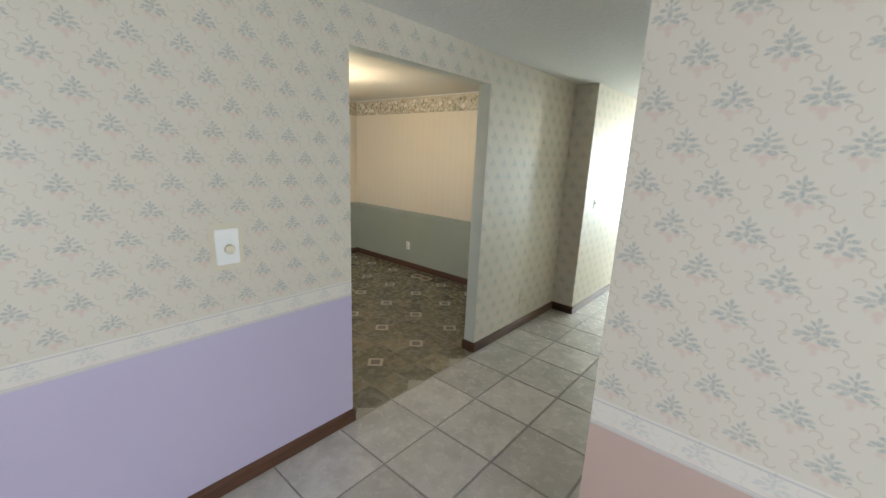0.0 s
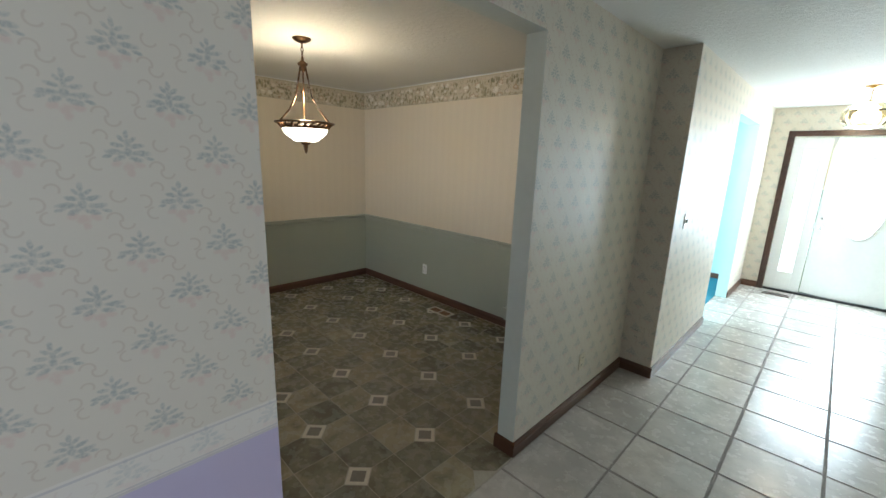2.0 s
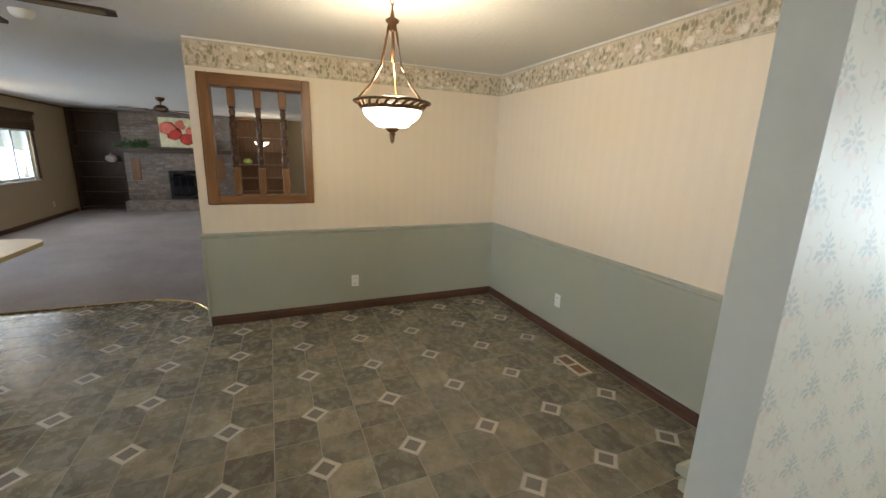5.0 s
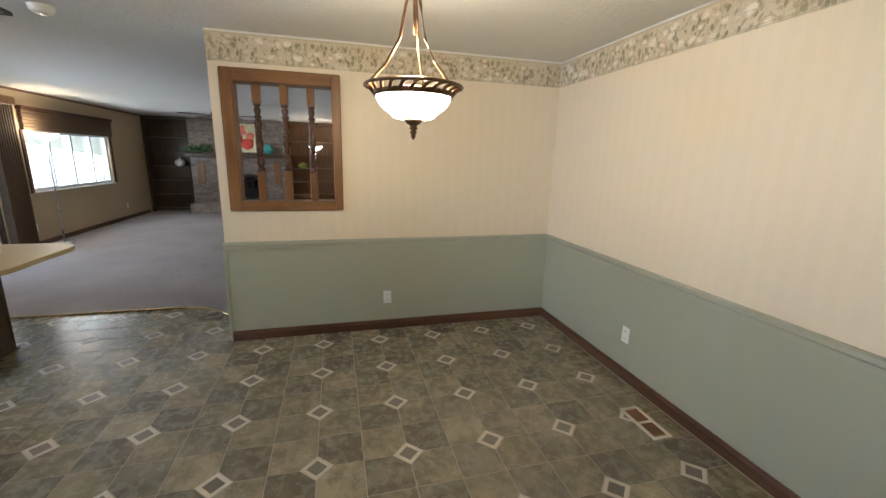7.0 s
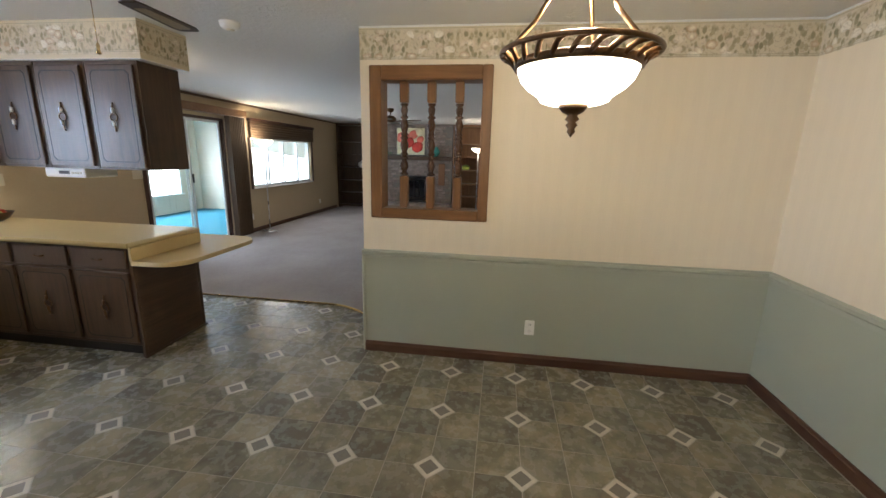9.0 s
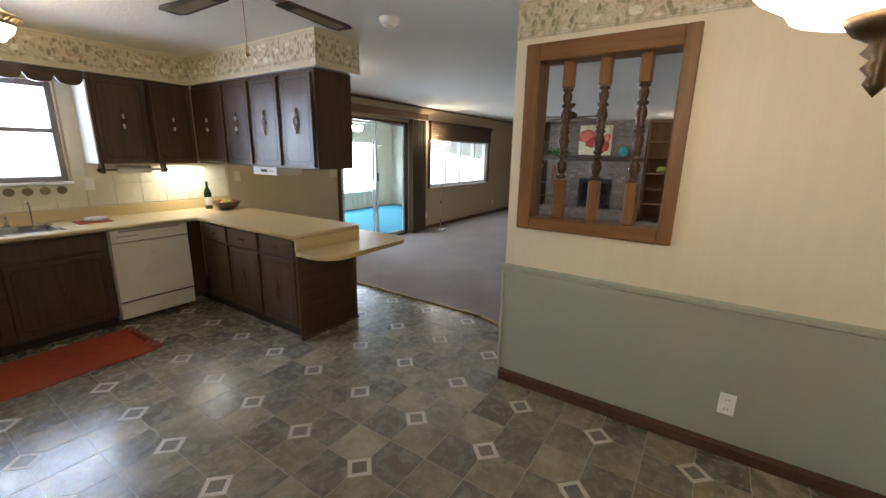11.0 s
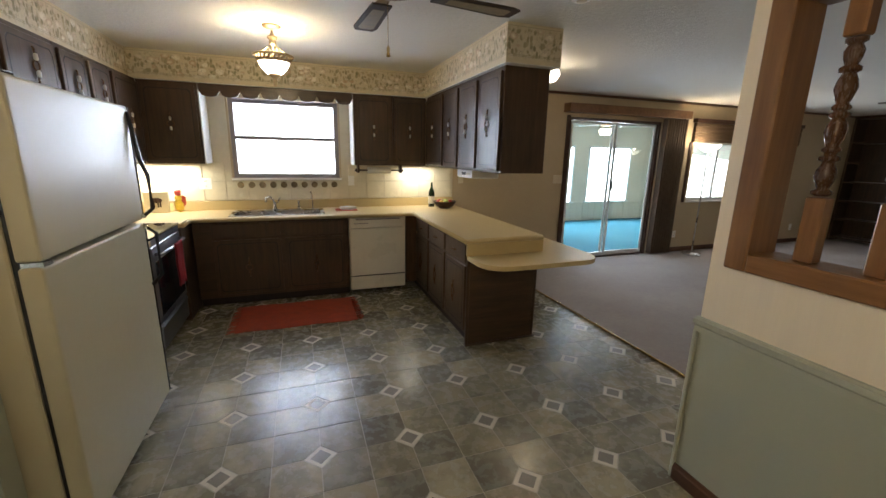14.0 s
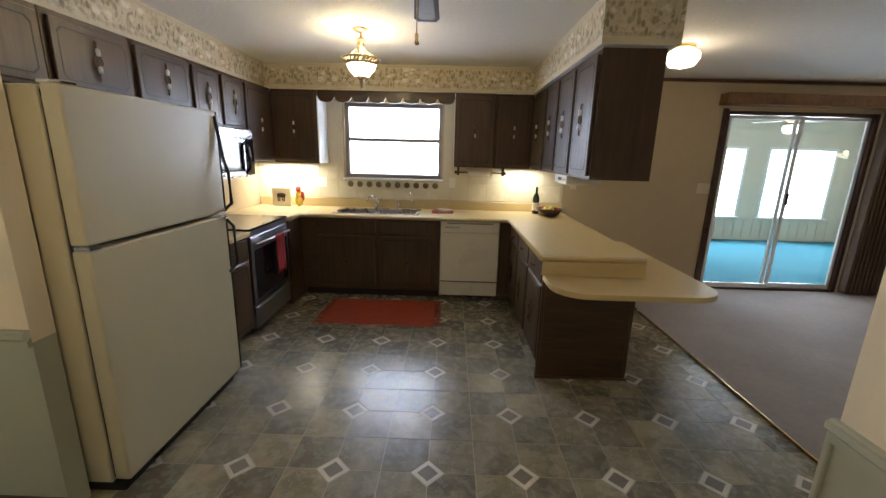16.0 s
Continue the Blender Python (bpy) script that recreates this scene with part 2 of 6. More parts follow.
def vinyl(name, a, b, c, rough=0.24):
    """Mottled stone-look vinyl; each piece has its own tone."""
    g = G(name)
    r = g.rand()
    v = g.t.nodes.new("ShaderNodeVectorMath")
    v.operation = "ADD"
    g.put(v.inputs[0], g.pos())
    g.put(v.inputs[1], g.vec(g.math("MULTIPLY", r, 7.0), g.math("MULTIPLY", r, 3.0), 0.0))
    n1, n2, n3 = g.noise(6.5, 4.0, v.outputs[0], 0.6), g.noise(17.0, 3.0, v.outputs[0]), g.noise(140.0, 2.0)
    col = g.mix(g.ramp(g.math("ADD", n1, g.math("MULTIPLY", g.math("SUBTRACT", r, 0.5), 0.16)), 0.40, 0.62), a, b)
    col = g.mix(g.math("MULTIPLY", g.ramp(n2, 0.45, 0.75), 0.38), col, c)
    col = g.mix(g.math("MULTIPLY", g.math("FRACT", g.math("MULTIPLY", r, 7.3)), 0.40), col, tuple(q * 0.62 for q in a))
    g.bump(g.math("ADD", n2, g.math("MULTIPLY", n3, 0.4)), 0.10, 0.0012)
    return g.done(col, g.ramp(n2, 0.3, 0.7, rough, rough + 0.16), 0.0, 0.5)


def ceiling_paint(name, color):
    g = G(name)
    n, big = g.noise(34.0, 4.0, None, 0.6), g.noise(0.9, 3.0)
    g.bump(g.ramp(n, 0.42, 0.66), 0.45, 0.004)
    return g.done(g.mix(big, tuple(c * 0.95 for c in color), color), 0.75)


def carpet_mat(name, a, b):
    g = G(name)
    fine, mid, big = g.noise(420.0, 2.0), g.noise(24.0, 4.0), g.noise(1.6, 3.0)
    f = g.math("ADD", g.math("MULTIPLY", fine, 0.45), g.math("ADD", g.math("MULTIPLY", mid, 0.25), g.math("MULTIPLY", big, 0.35)))
    g.bump(g.math("ADD", fine, mid), 0.7, 0.006)
    return g.done(g.mix(g.ramp(f, 0.36, 0.68), a, b), 0.95, 0.0, 0.1)


M_PAPER = paper_wall("floral wallpaper", (0.67, 0.615, 0.515))
M_PAPER_DADO = paper_wall("floral wallpaper over lavender", (0.67, 0.615, 0.515), (0.52, 0.46, 0.60))
# shade on the entry's north wall is put into this darker pink dado
M_PAPER_DADO_DIM = paper_wall("floral wallpaper over shaded pink", (0.67, 0.615, 0.515), (0.54, 0.40, 0.34))
M_DINING = dining_wall("cream over sage")
M_BORDER = border_paper("floral border")
M_SAGE = plain("sage paint", (0.40, 0.41, 0.325), 0.42, grain=0.05)
M_WHITE = plain("white paint", (0.78, 0.78, 0.76), 0.45, grain=0.04)
M_TAN = plain("tan wall paint", (0.50, 0.40, 0.26), 0.6, grain=0.05, scale=40)
M_MINT = plain("pale aqua paint", (0.60, 0.78, 0.77), 0.6, grain=0.04)
M_SUNWALL = plain("cream sunroom panelling", (0.56, 0.52, 0.42), 0.55, grain=0.06, scale=30)
M_JAMB = plain("pale green jamb paint", (0.66, 0.70, 0.66), 0.45, grain=0.04)
M_CEIL = ceiling_paint("textured ceiling", (0.76, 0.75, 0.71))
M_TILE = vinyl("vinyl stone tile tan", (0.200, 0.175, 0.115), (0.375, 0.332, 0.225), (0.150, 0.134, 0.096), 0.18)
M_TILEDARK = vinyl("vinyl stone tile brown", (0.142, 0.128, 0.092), (0.272, 0.245, 0.175), (0.110, 0.10, 0.078), 0.18)
M_INSET = plain("vinyl inset centre", (0.15, 0.125, 0.10), 0.35, grain=0.2, scale=60)
M_INSETRIM = plain("vinyl inset rim", (0.58, 0.53, 0.43), 0.35, grain=0.2, scale=120)
M_VGROUT = plain("vinyl joint", (0.37, 0.335, 0.265), 0.38, grain=0.2, scale=60)
M_HTILE = vinyl("hall ceramic tile", (0.50, 0.46, 0.42), (0.62, 0.58, 0.53), (0.44, 0.40, 0.36), 0.16)
M_HGROUT = plain("hall grout", (0.27, 0.24, 0.22), 0.85, grain=0.2, scale=90)
M_CARPET = carpet_mat("taupe carpet", (0.31, 0.275, 0.265), (0.45, 0.405, 0.39))
M_TEAL = carpet_mat("teal carpet", (0.05, 0.21, 0.29), (0.09, 0.30, 0.40))
M_DARKX = wood("dark cabinet wood across", (0.031, 0.0165, 0.0075), (0.098, 0.054, 0.026), 0, 0.36)
M_DARK = wood("dark cabinet wood", (0.031, 0.0165, 0.0075), (0.098, 0.054, 0.026), 2, 0.36)
M_GROOVE = plain("dark groove", (0.010, 0.006, 0.004), 0.5)
M_BASEX = wood("brown base moulding x", (0.060, 0.026, 0.014), (0.135, 0.062, 0.034), 0, 0.35)
M_BASEY = wood("brown base moulding y", (0.060, 0.026, 0.014), (0.135, 0.062, 0.034), 1, 0.35)
M_CASING = wood("dark casing", (0.030, 0.012, 0.007), (0.075, 0.032, 0.018), 2, 0.3)
M_OAK = wood("stained oak", (0.13, 0.058, 0.020), (0.27, 0.135, 0.052), 2, 0.36)
M_OAKY = wood("stained oak y", (0.13, 0.058, 0.020), (0.27, 0.135, 0.052), 1, 0.36)
M_TURNED = wood("turned walnut", (0.038, 0.017, 0.008), (0.105, 0.048, 0.022), 2, 0.25)
M_PINE = wood("shelf wood", (0.16, 0.075, 0.030), (0.30, 0.155, 0.068), 2, 0.45)
lam = G("tan laminate")
M_LAM = lam.done(lam.mix(lam.noise(1.0, 3.0, lam.scaled(50, 4, 50)), (0.565, 0.435, 0.215), (0.60, 0.47, 0.24)), 0.40)
M_LAMX = M_LAM
M_ALMOND = plain("almond enamel", (0.50, 0.452, 0.31), 0.38, grain=0.012, scale=260, bump=0.12)
M_ENAMEL = plain("white enamel", (0.76, 0.72, 0.62), 0.3, grain=0.03)
M_PLASTIC = plain("white plastic", (0.85, 0.84, 0.80), 0.35, grain=0.03)
M_IVORY = plain("ivory plastic", (0.66, 0.60, 0.46), 0.4, grain=0.04)
M_BLACK = plain("black plastic", (0.015, 0.015, 0.016), 0.3, grain=0.2)
M_STEEL = plain("brushed steel", (0.55, 0.55, 0.56), 0.28, 1.0, grain=0.05, scale=90, bump=0.01)
M_STOVE = plain("dark stainless", (0.34, 0.34, 0.36), 0.36, 1.0, grain=0.04, scale=20, bump=0.0)
# holds the backlit shade of the kitchen window frame; also dishwasher vent and buttons
M_TAUPE = plain("taupe for backlit frame and trim", (0.30, 0.27, 0.27), 0.45, grain=0.06)
M_LAMPMETAL = plain("antique ivory metal", (0.58, 0.46, 0.30), 0.4, 0.6, grain=0.2, scale=60)
M_CHROME = plain("chrome", (0.75, 0.75, 0.76), 0.10, 1.0, grain=0.04)
M_BRONZE = plain("antique bronze", (0.16, 0.095, 0.05), 0.35, 1.0, grain=0.35, scale=80)
M_BRASS = plain("brass", (0.62, 0.45, 0.20), 0.25, 1.0, grain=0.1)
M_BGLASS = plain("black glass", (0.012, 0.012, 0.014), 0.05, grain=0.1, bump=0.02)
M_ALU = plain("white aluminium", (0.72, 0.74, 0.74), 0.4, grain=0.04)
M_CANE = plain("woven cane", (0.22, 0.165, 0.09), 0.6, grain=0.35, scale=220)
M_RED = plain("rust red weave", (0.36, 0.055, 0.025), 0.9, grain=0.35, scale=110, bump=0.7, dist=0.004)
M_TOWEL = plain("dark red towel", (0.28, 0.015, 0.022), 0.95, grain=0.25, scale=150, bump=0.6, dist=0.003)
M_CLOTH = plain("white cloth", (0.75, 0.72, 0.68), 0.9, grain=0.1, scale=90, bump=0.5, dist=0.003)
M_STONE = vinyl("fireplace stone", (0.22, 0.17, 0.14), (0.36, 0.30, 0.26), (0.14, 0.11, 0.095))
M_MORTAR = plain("mortar", (0.20, 0.18, 0.16), 0.9, grain=0.2)
M_SOOT = plain("soot black", (0.012, 0.011, 0.010), 0.9)
M_SHADE = plain("brown woven blind", (0.05, 0.032, 0.02), 0.8, grain=0.4, scale=60)
M_SPLASH = plain("cream wall tile", (0.72, 0.66, 0.50), 0.25, grain=0.05, scale=30)
M_GROUT = plain("cream grout", (0.64, 0.58, 0.44), 0.6, grain=0.06)
M_DRAPE = plain("brown blind fabric", (0.095, 0.060, 0.034), 0.8, grain=0.25, scale=40)
M_GREEN = plain("leaf green", (0.05, 0.16, 0.03), 0.5, grain=0.4, scale=50)
M_BOTTLE = plain("green bottle glass", (0.012, 0.03, 0.010), 0.08, grain=0.2)
M_APPLE = plain("apple skin", (0.42, 0.05, 0.03), 0.3, grain=0.4, scale=50)
M_PEAR = plain("pear skin", (0.35, 0.42, 0.07), 0.35, grain=0.3, scale=50)
M_YELLOW = plain("yellow glaze", (0.70, 0.48, 0.06), 0.3, grain=0.2)
M_PAINTPINK = plain("canvas coral", (0.75, 0.20, 0.13), 0.7, grain=0.35, scale=12)
M_PAINTRED = plain("canvas red", (0.55, 0.05, 0.03), 0.7, grain=0.35, scale=12)
M_PAINTCREAM = plain("canvas cream", (0.75, 0.70, 0.45), 0.7, grain=0.3, scale=12)
M_TEALGLASS = plain("teal glaze", (0.06, 0.30, 0.28), 0.2, grain=0.3)
M_GLASS = glass("clear pane")
M_AMBER = glass("smoky amber glass", (0.85, 0.72, 0.48))
M_BOWL = glow("lit alabaster glass", (1.0, 0.86, 0.64), 8.0)
M_HALLBULB = glow("lit bulb", (1.0, 0.85, 0.60), 14.0)
M_OUT = glow("bright overcast distance", (0.97, 0.99, 1.0), 3.2, (0.8, 0.8, 0.8))
M_FROST = glow("daylit frosted glass", (0.90, 0.98, 1.0), 2.6, (0.8, 0.85, 0.85))


# ---- building helpers ----
def bm_box(bm, x0, y0, z0, x1, y1, z1, bevel=0.0, seg=1):
    r = bmesh.ops.create_cube(bm, size=1.0, matrix=Matrix.Translation(((x0 + x1) / 2, (y0 + y1) / 2, (z0 + z1) / 2)) @ Matrix.Diagonal((abs(x1 - x0), abs(y1 - y0), abs(z1 - z0), 1)))
    if bevel:
        es = list({e for v in r["verts"] for e in v.link_edges})
        bmesh.ops.bevel(bm, geom=es, offset=bevel, segments=seg, affect="EDGES", profile=0.6)
    return bm


def boxes(*items, bevel=0.0, seg=1):
    bm = bmesh.new()
    for b in items:
        bm_box(bm, *b, bevel=bevel, seg=seg)
    return bm


def lathe(profile, cx=0.0, cy=0.0, seg=24):
    """A turned shape: (radius, height) pairs from one end to the other."""
    bm = bmesh.new()
    rings = []
    for r, z in profile:
        rings.append([bm.verts.new((cx + max(r, 0.0004) * math.cos(2 * math.pi * i / seg), cy + max(r, 0.0004) * math.sin(2 * math.pi * i / seg), z)) for i in range(seg)])
    for a, b in zip(rings, rings[1:]):
        for i in range(seg):
            f = bm.faces.new((a[i], a[(i + 1) % seg], b[(i + 1) % seg], b[i]))
            f.smooth = True
    bmesh.ops.recalc_face_normals(bm, faces=bm.faces)
    return bm


def tube(points, r, seg=10, bm=None, caps=True):
    bm = bm or bmesh.new()
    pts = [Vector(p) for p in points]
    rings = []
    for i, p in enumerate(pts):
        d = (pts[min(i + 1, len(pts) - 1)] - pts[max(i - 1, 0)]).normalized()
        a = d.orthogonal().normalized() if abs(d.z) > 0.9 else d.cross(Vector((0, 0, 1))).normalized()
        b = d.cross(a)
        rings.append([bm.verts.new(p + r * (math.cos(2 * math.pi * k / seg) * a + math.sin(2 * math.pi * k / seg) * b)) for k in range(seg)])
    for a, b in zip(rings, rings[1:]):
        s = min(range(seg), key=lambda j: (a[0].co - b[j].co).length)
        for k in range(seg):
            f = bm.faces.new((a[k], a[(k + 1) % seg], b[(k + 1 + s) % seg], b[(k + s) % seg]))
            f.smooth = True
    if caps:
        bm.faces.new(rings[0])
        bm.faces.new(rings[-1])
    bmesh.ops.recalc_face_normals(bm, faces=bm.faces)
    return bm


def slab(outline, z0, z1, bevel=0.0):
    bm = bmesh.new()
    f = bm.faces.new([bm.verts.new((x, y, z0)) for x, y in outline])
    r = bmesh.ops.extrude_face_region(bm, geom=[f])
    bmesh.ops.translate(bm, verts=[v for v in r["geom"] if isinstance(v, bmesh.types.BMVert)], vec=(0, 0, z1 - z0))
    bmesh.ops.recalc_face_normals(bm, faces=bm.faces)
    if bevel:
        es = [e for e in bm.edges if all(abs(v.co.z - z1) < 1e-5 for v in e.verts) or all(abs(v.co.z - z0) < 1e-5 for v in e.verts)]
        bmesh.ops.bevel(bm, geom=es, offset=bevel, segments=2, affect="EDGES", profile=0.6)
    return bm


def blob(cx, cy, cz, rx, ry, rz, sub=2, rough=0.0):
    bm = bmesh.new()
    bmesh.ops.create_icosphere(bm, subdivisions=sub, radius=1.0)
    for v in bm.verts:
        k = 1 + rough * noise.noise(v.co * 2.3 + Vector((cx, cy, cz)))
        v.co = Vector((cx + v.co.x * rx * k, cy + v.co.y * ry * k, cz + v.co.z * rz * k))
    for f in bm.faces:
        f.smooth = True
    return bm


def link(name, bm, mats):
    me = bpy.data.meshes.new(name)
    bm.to_mesh(me)
    bm.free()
    for m in (mats if isinstance(mats, (list, tuple)) else [mats]):
        me.materials.append(m)
    return new(name, me)


def thing(name, x, y, z, label, category, group="", kind=""):
    o = new(name)
    o.location = (x, y, z)
    o.empty_display_size = 0.1
    return tagged(o, label, category, group, kind)


def part(name, bm, material, parent, label=""):
    """One mesh under a thing or a part; bm is in world coordinates of the thing as first built."""
    root = parent
    while root.parent:
        root = root.parent
    bmesh.ops.translate(bm, verts=bm.verts, vec=-Vector(root.location))
    o = link(name, bm, material)
    o.parent = parent
    return tagged(o, label)


def single(name, bm, material, label, category, group="", kind=""):
    return tagged(link(name, bm, material), label, category, group, kind)


def wall(name, label, items, mats, pick=None):
    """A wall of butted boxes; pick(normal, centre) gives the material of each face."""
    bm = boxes(*items)
    if pick:
        bm.normal_update()
        for f in bm.faces:
            f.material_index = pick(f.normal, f.calc_center_median())
    return single(name, bm, mats, label, "wall", kind="structure")


# ---- structure ----
H = 2.42
wall("wall_hall", "floral wallpapered wall with a wide cased opening", [(-1.37, -2.28, 0, -1.22, 1.005, H), (-1.33, 1.005, 0, -1.22, 1.645, H), (-1.33, 1.645, 2.20, -1.22, 2.93, H), (-1.33, 2.93, 0, -1.22, 4.36, H)],
     [M_PAPER, M_PAPER_DADO, M_DINING, M_JAMB, M_TAN], lambda n, c: (1 if c.y < 1.7 else 0) if n.x > 0.5 else (4 if c.y < 0.5 else 2) if n.x < -0.5 else 3)
wall("wall_hall_jog", "floral wallpapered wall returning into the hallway", [(-1.22, 4.43, 0, -0.98, 4.56, H), (-1.33, 4.36, 0, -1.22, 4.56, H)], [M_PAPER])
wall("wall_hall_west", "floral wallpapered hallway wall with a doorway", [(-1.10, 4.56, 0, -0.98, 6.05, H), (-1.10, 6.05, 2.14, -0.98, 7.30, H), (-1.10, 7.30, 0, -0.98, 8.25, H)],
     [M_PAPER, M_MINT], lambda n, c: 0 if n.x > 0.5 else 1)
wall("wall_front", "floral wallpapered wall round the front door", [(-3.6, 8.25, 0, -1.1, 8.37, H), (-1.1, 8.25, 0, -0.72, 8.37, H), (-0.72, 8.25, 2.08, 0.70, 8.37, H), (0.70, 8.25, 0, 1.07, 8.37, H)], [M_PAPER, M_MINT], lambda n, c: 1 if c.x < -1.5 else 0)
wall("wall_hall_east", "floral wallpapered hallway wall", [(0.95, 3.62, 0, 1.07, 8.25, H), (0.38, 3.50, 0, 1.07, 3.62, H)], [M_PAPER])
wall("wall_closet", "floral wallpapered wall beside the closet door", [(0.26, 1.50, 0, 0.38, 3.62, H)], [M_PAPER, M_PAPER_DADO_DIM], lambda n, c: 1 if n.y < -0.5 else 0)
wall("wall_entry_north", "floral wallpaper over a pink dado darkened for shade", [(0.38, 1.50, 0, 2.90, 1.62, H)], [M_PAPER_DADO_DIM])
wall("wall_entry_east", "floral wallpaper over a lavender dado", [(2.90, -2.40, 0, 3.02, -1.5, H), (2.90, -1.5, 0, 3.02, 0.1, 0.9), (2.90, -1.5, 2.1, 3.02, 0.1, H), (2.90, 0.1, 0, 3.02, 1.62, H)], [M_PAPER_DADO])
wall("wall_dining_north", "cream wallpaper above sage panelling", [(-4.86, 4.36, 0, -1.33, 4.48, H)], [M_DINING])
wall("wall_divider", "cream and sage dividing wall with a spindled opening", [(-4.86, 1.48, 0, -4.74, 1.63, H), (-4.86, 1.63, 0, -4.74, 2.35, 1.175), (-4.86, 1.63, 2.08, -4.74, 2.35, H), (-4.86, 2.35, 0, -4.74, 4.36, H)],
     [M_DINING, M_TAN], lambda n, c: 1 if n.x < -0.5 else 0)
wall("wall_fridge_stub", "short cream and sage wall beside the refrigerator", [(-2.06, 1.005, 0, -1.33, 1.10, H)], [M_DINING])
wall("wall_south", "tan painted outer wall with window and sliding door openings",
     [(-13.6, -2.40, 0, -11.58, -2.28, H), (-11.58, -2.40, 0, -9.15, -2.28, 0.87), (-11.58, -2.40, 1.84, -9.15, -2.28, H), (-9.15, -2.40, 0, -8.42, -2.28, H), (-8.42, -2.40, 2.10, -6.72, -2.28, H),
      (-6.72, -2.40, 0, -3.53, -2.28, H), (-3.53, -2.40, 0, -2.40, -2.28, 1.25), (-3.53, -2.40, 2.09, -2.40, -2.28, H), (-2.40, -2.40, 0, -1.25, -2.28, H)], [M_TAN])
wall("wall_entry_south", "floral wallpapered wall of the entry room", [(-1.25, -2.40, 0, 2.90, -2.28, H)], [M_PAPER_DADO])
wall("wall_living_west", "dark end wall behind the fireplace", [(-13.72, -2.40, 0, -13.6, 4.72, H)], [M_TAN])
wall("wall_living_north", "tan painted living room wall", [(-13.6, 4.60, 0, -4.86, 4.72, H)], [M_TAN])
wall("wall_living_east", "tan painted return wall", [(-4.98, 4.36, 0, -4.86, 4.60, H)], [M_TAN])
wall("wall_side_room_west", "pale aqua painted room wall", [(-3.6, 4.9, 0, -3.48, 8.25, H)], [M_MINT])
wall("wall_side_room_south", "pale aqua painted room wall", [(-3.6, 4.78, 0, -1.10, 4.90, H)], [M_MINT])
single("ceiling", boxes((-13.72, -2.40, H, 3.02, 8.40, H + 0.1)), M_CEIL, "white textured plaster ceiling", "ceiling", kind="structure")
# floors
floor_vinyl = single("floor", boxes((-5.66, -2.28, -0.1, -1.205, 4.44, -0.001)), M_VGROUT, "stone-look vinyl floor with light diamond insets", "floor", kind="structure")
floor_hall = single("floor_hall", boxes((-1.205, -2.40, -0.1, 3.02, 8.40, -0.004)), M_HGROUT, "beige ceramic tiled hallway floor with grey grout", "floor", kind="structure")
EDGE = [(-5.63, -2.28), (-5.63, 0.75)] + [(-4.88 - 0.75 * math.cos(a), 0.75 + 0.70 * math.sin(a)) for a in [radians(q) for q in range(9, 91, 9)]] + [(-4.86, 1.48)]
single("floor_carpet", slab([(-13.6, -2.28)] + EDGE + [(-4.86, 4.6), (-13.6, 4.6)], -0.02, 0.010), M_CARPET, "taupe cut pile living room carpet", "carpet", kind="structure")
single("floor_side_room", boxes((-3.48, 4.90, -0.1, -1.10, 8.25, 0.010)), M_TEAL, "teal carpet in the side room", "carpet", kind="structure")
single("floor_divider_base", boxes((-4.90, 1.5, -0.1, -4.72, 4.44, -0.003)), M_VGROUT, "floor strip under the dividing wall", "floor", kind="structure")
single("carpet_edge_trim", tube([(x, y, 0.006) for x, y in EDGE], 0.011, 8), M_BRASS, "thin brass strip along the carpet edge", "trim", kind="structure")
single("ground", boxes((-60, -60, -0.35, 60, 60, -0.25)), M_GREEN, "grassy ground outside", "ground", kind="structure")


def board(name, x0, y0, x1, y1, thick, z0, z1, mat, label, side):
    """A moulded strip along a wall; side is the way it stands out."""
    sx, sy = side
    bm = bmesh.new()
    prof = [(0, z0), (thick, z0), (thick, z0 + 0.72 * (z1 - z0)), (thick * 0.72, z0 + 0.8 * (z1 - z0)), (thick * 0.5, z1), (0, z1)]
    ends = [[bm.verts.new((x + sx * d, y + sy * d, z)) for d, z in prof] for x, y in ((x0, y0), (x1, y1))]
    n = len(prof)
    for i in range(n):
        bm.faces.new((ends[0][i], ends[0][(i + 1) % n], ends[1][(i + 1) % n], ends[1][i]))
    bm.faces.new(ends[0])
    bm.faces.new(ends[1])
    bmesh.ops.recalc_face_normals(bm, faces=bm.faces)
    return single(name, bm, mat, label, "trim", kind="structure")


BL = "dark brown wooden baseboard"
for q in [(-1.22, -2.28, -1.22, 1.645, (1, 0)), (-1.22, 2.93, -1.22, 4.43, (1, 0)), (-1.33, 2.93, -1.33, 4.36, (-1, 0)), (-0.98, 4.43, -0.98, 6.05, (1, 0)), (-0.98, 7.30, -0.98, 8.25, (1, 0)),
          (-4.74, 1.48, -4.74, 4.36, (1, 0)), (0.26, 1.50, 0.26, 2.42, (-1, 0))]:
    board("baseboard", q[0], q[1], q[2], q[3], 0.014, 0.0, 0.085, M_BASEY, BL, q[4])
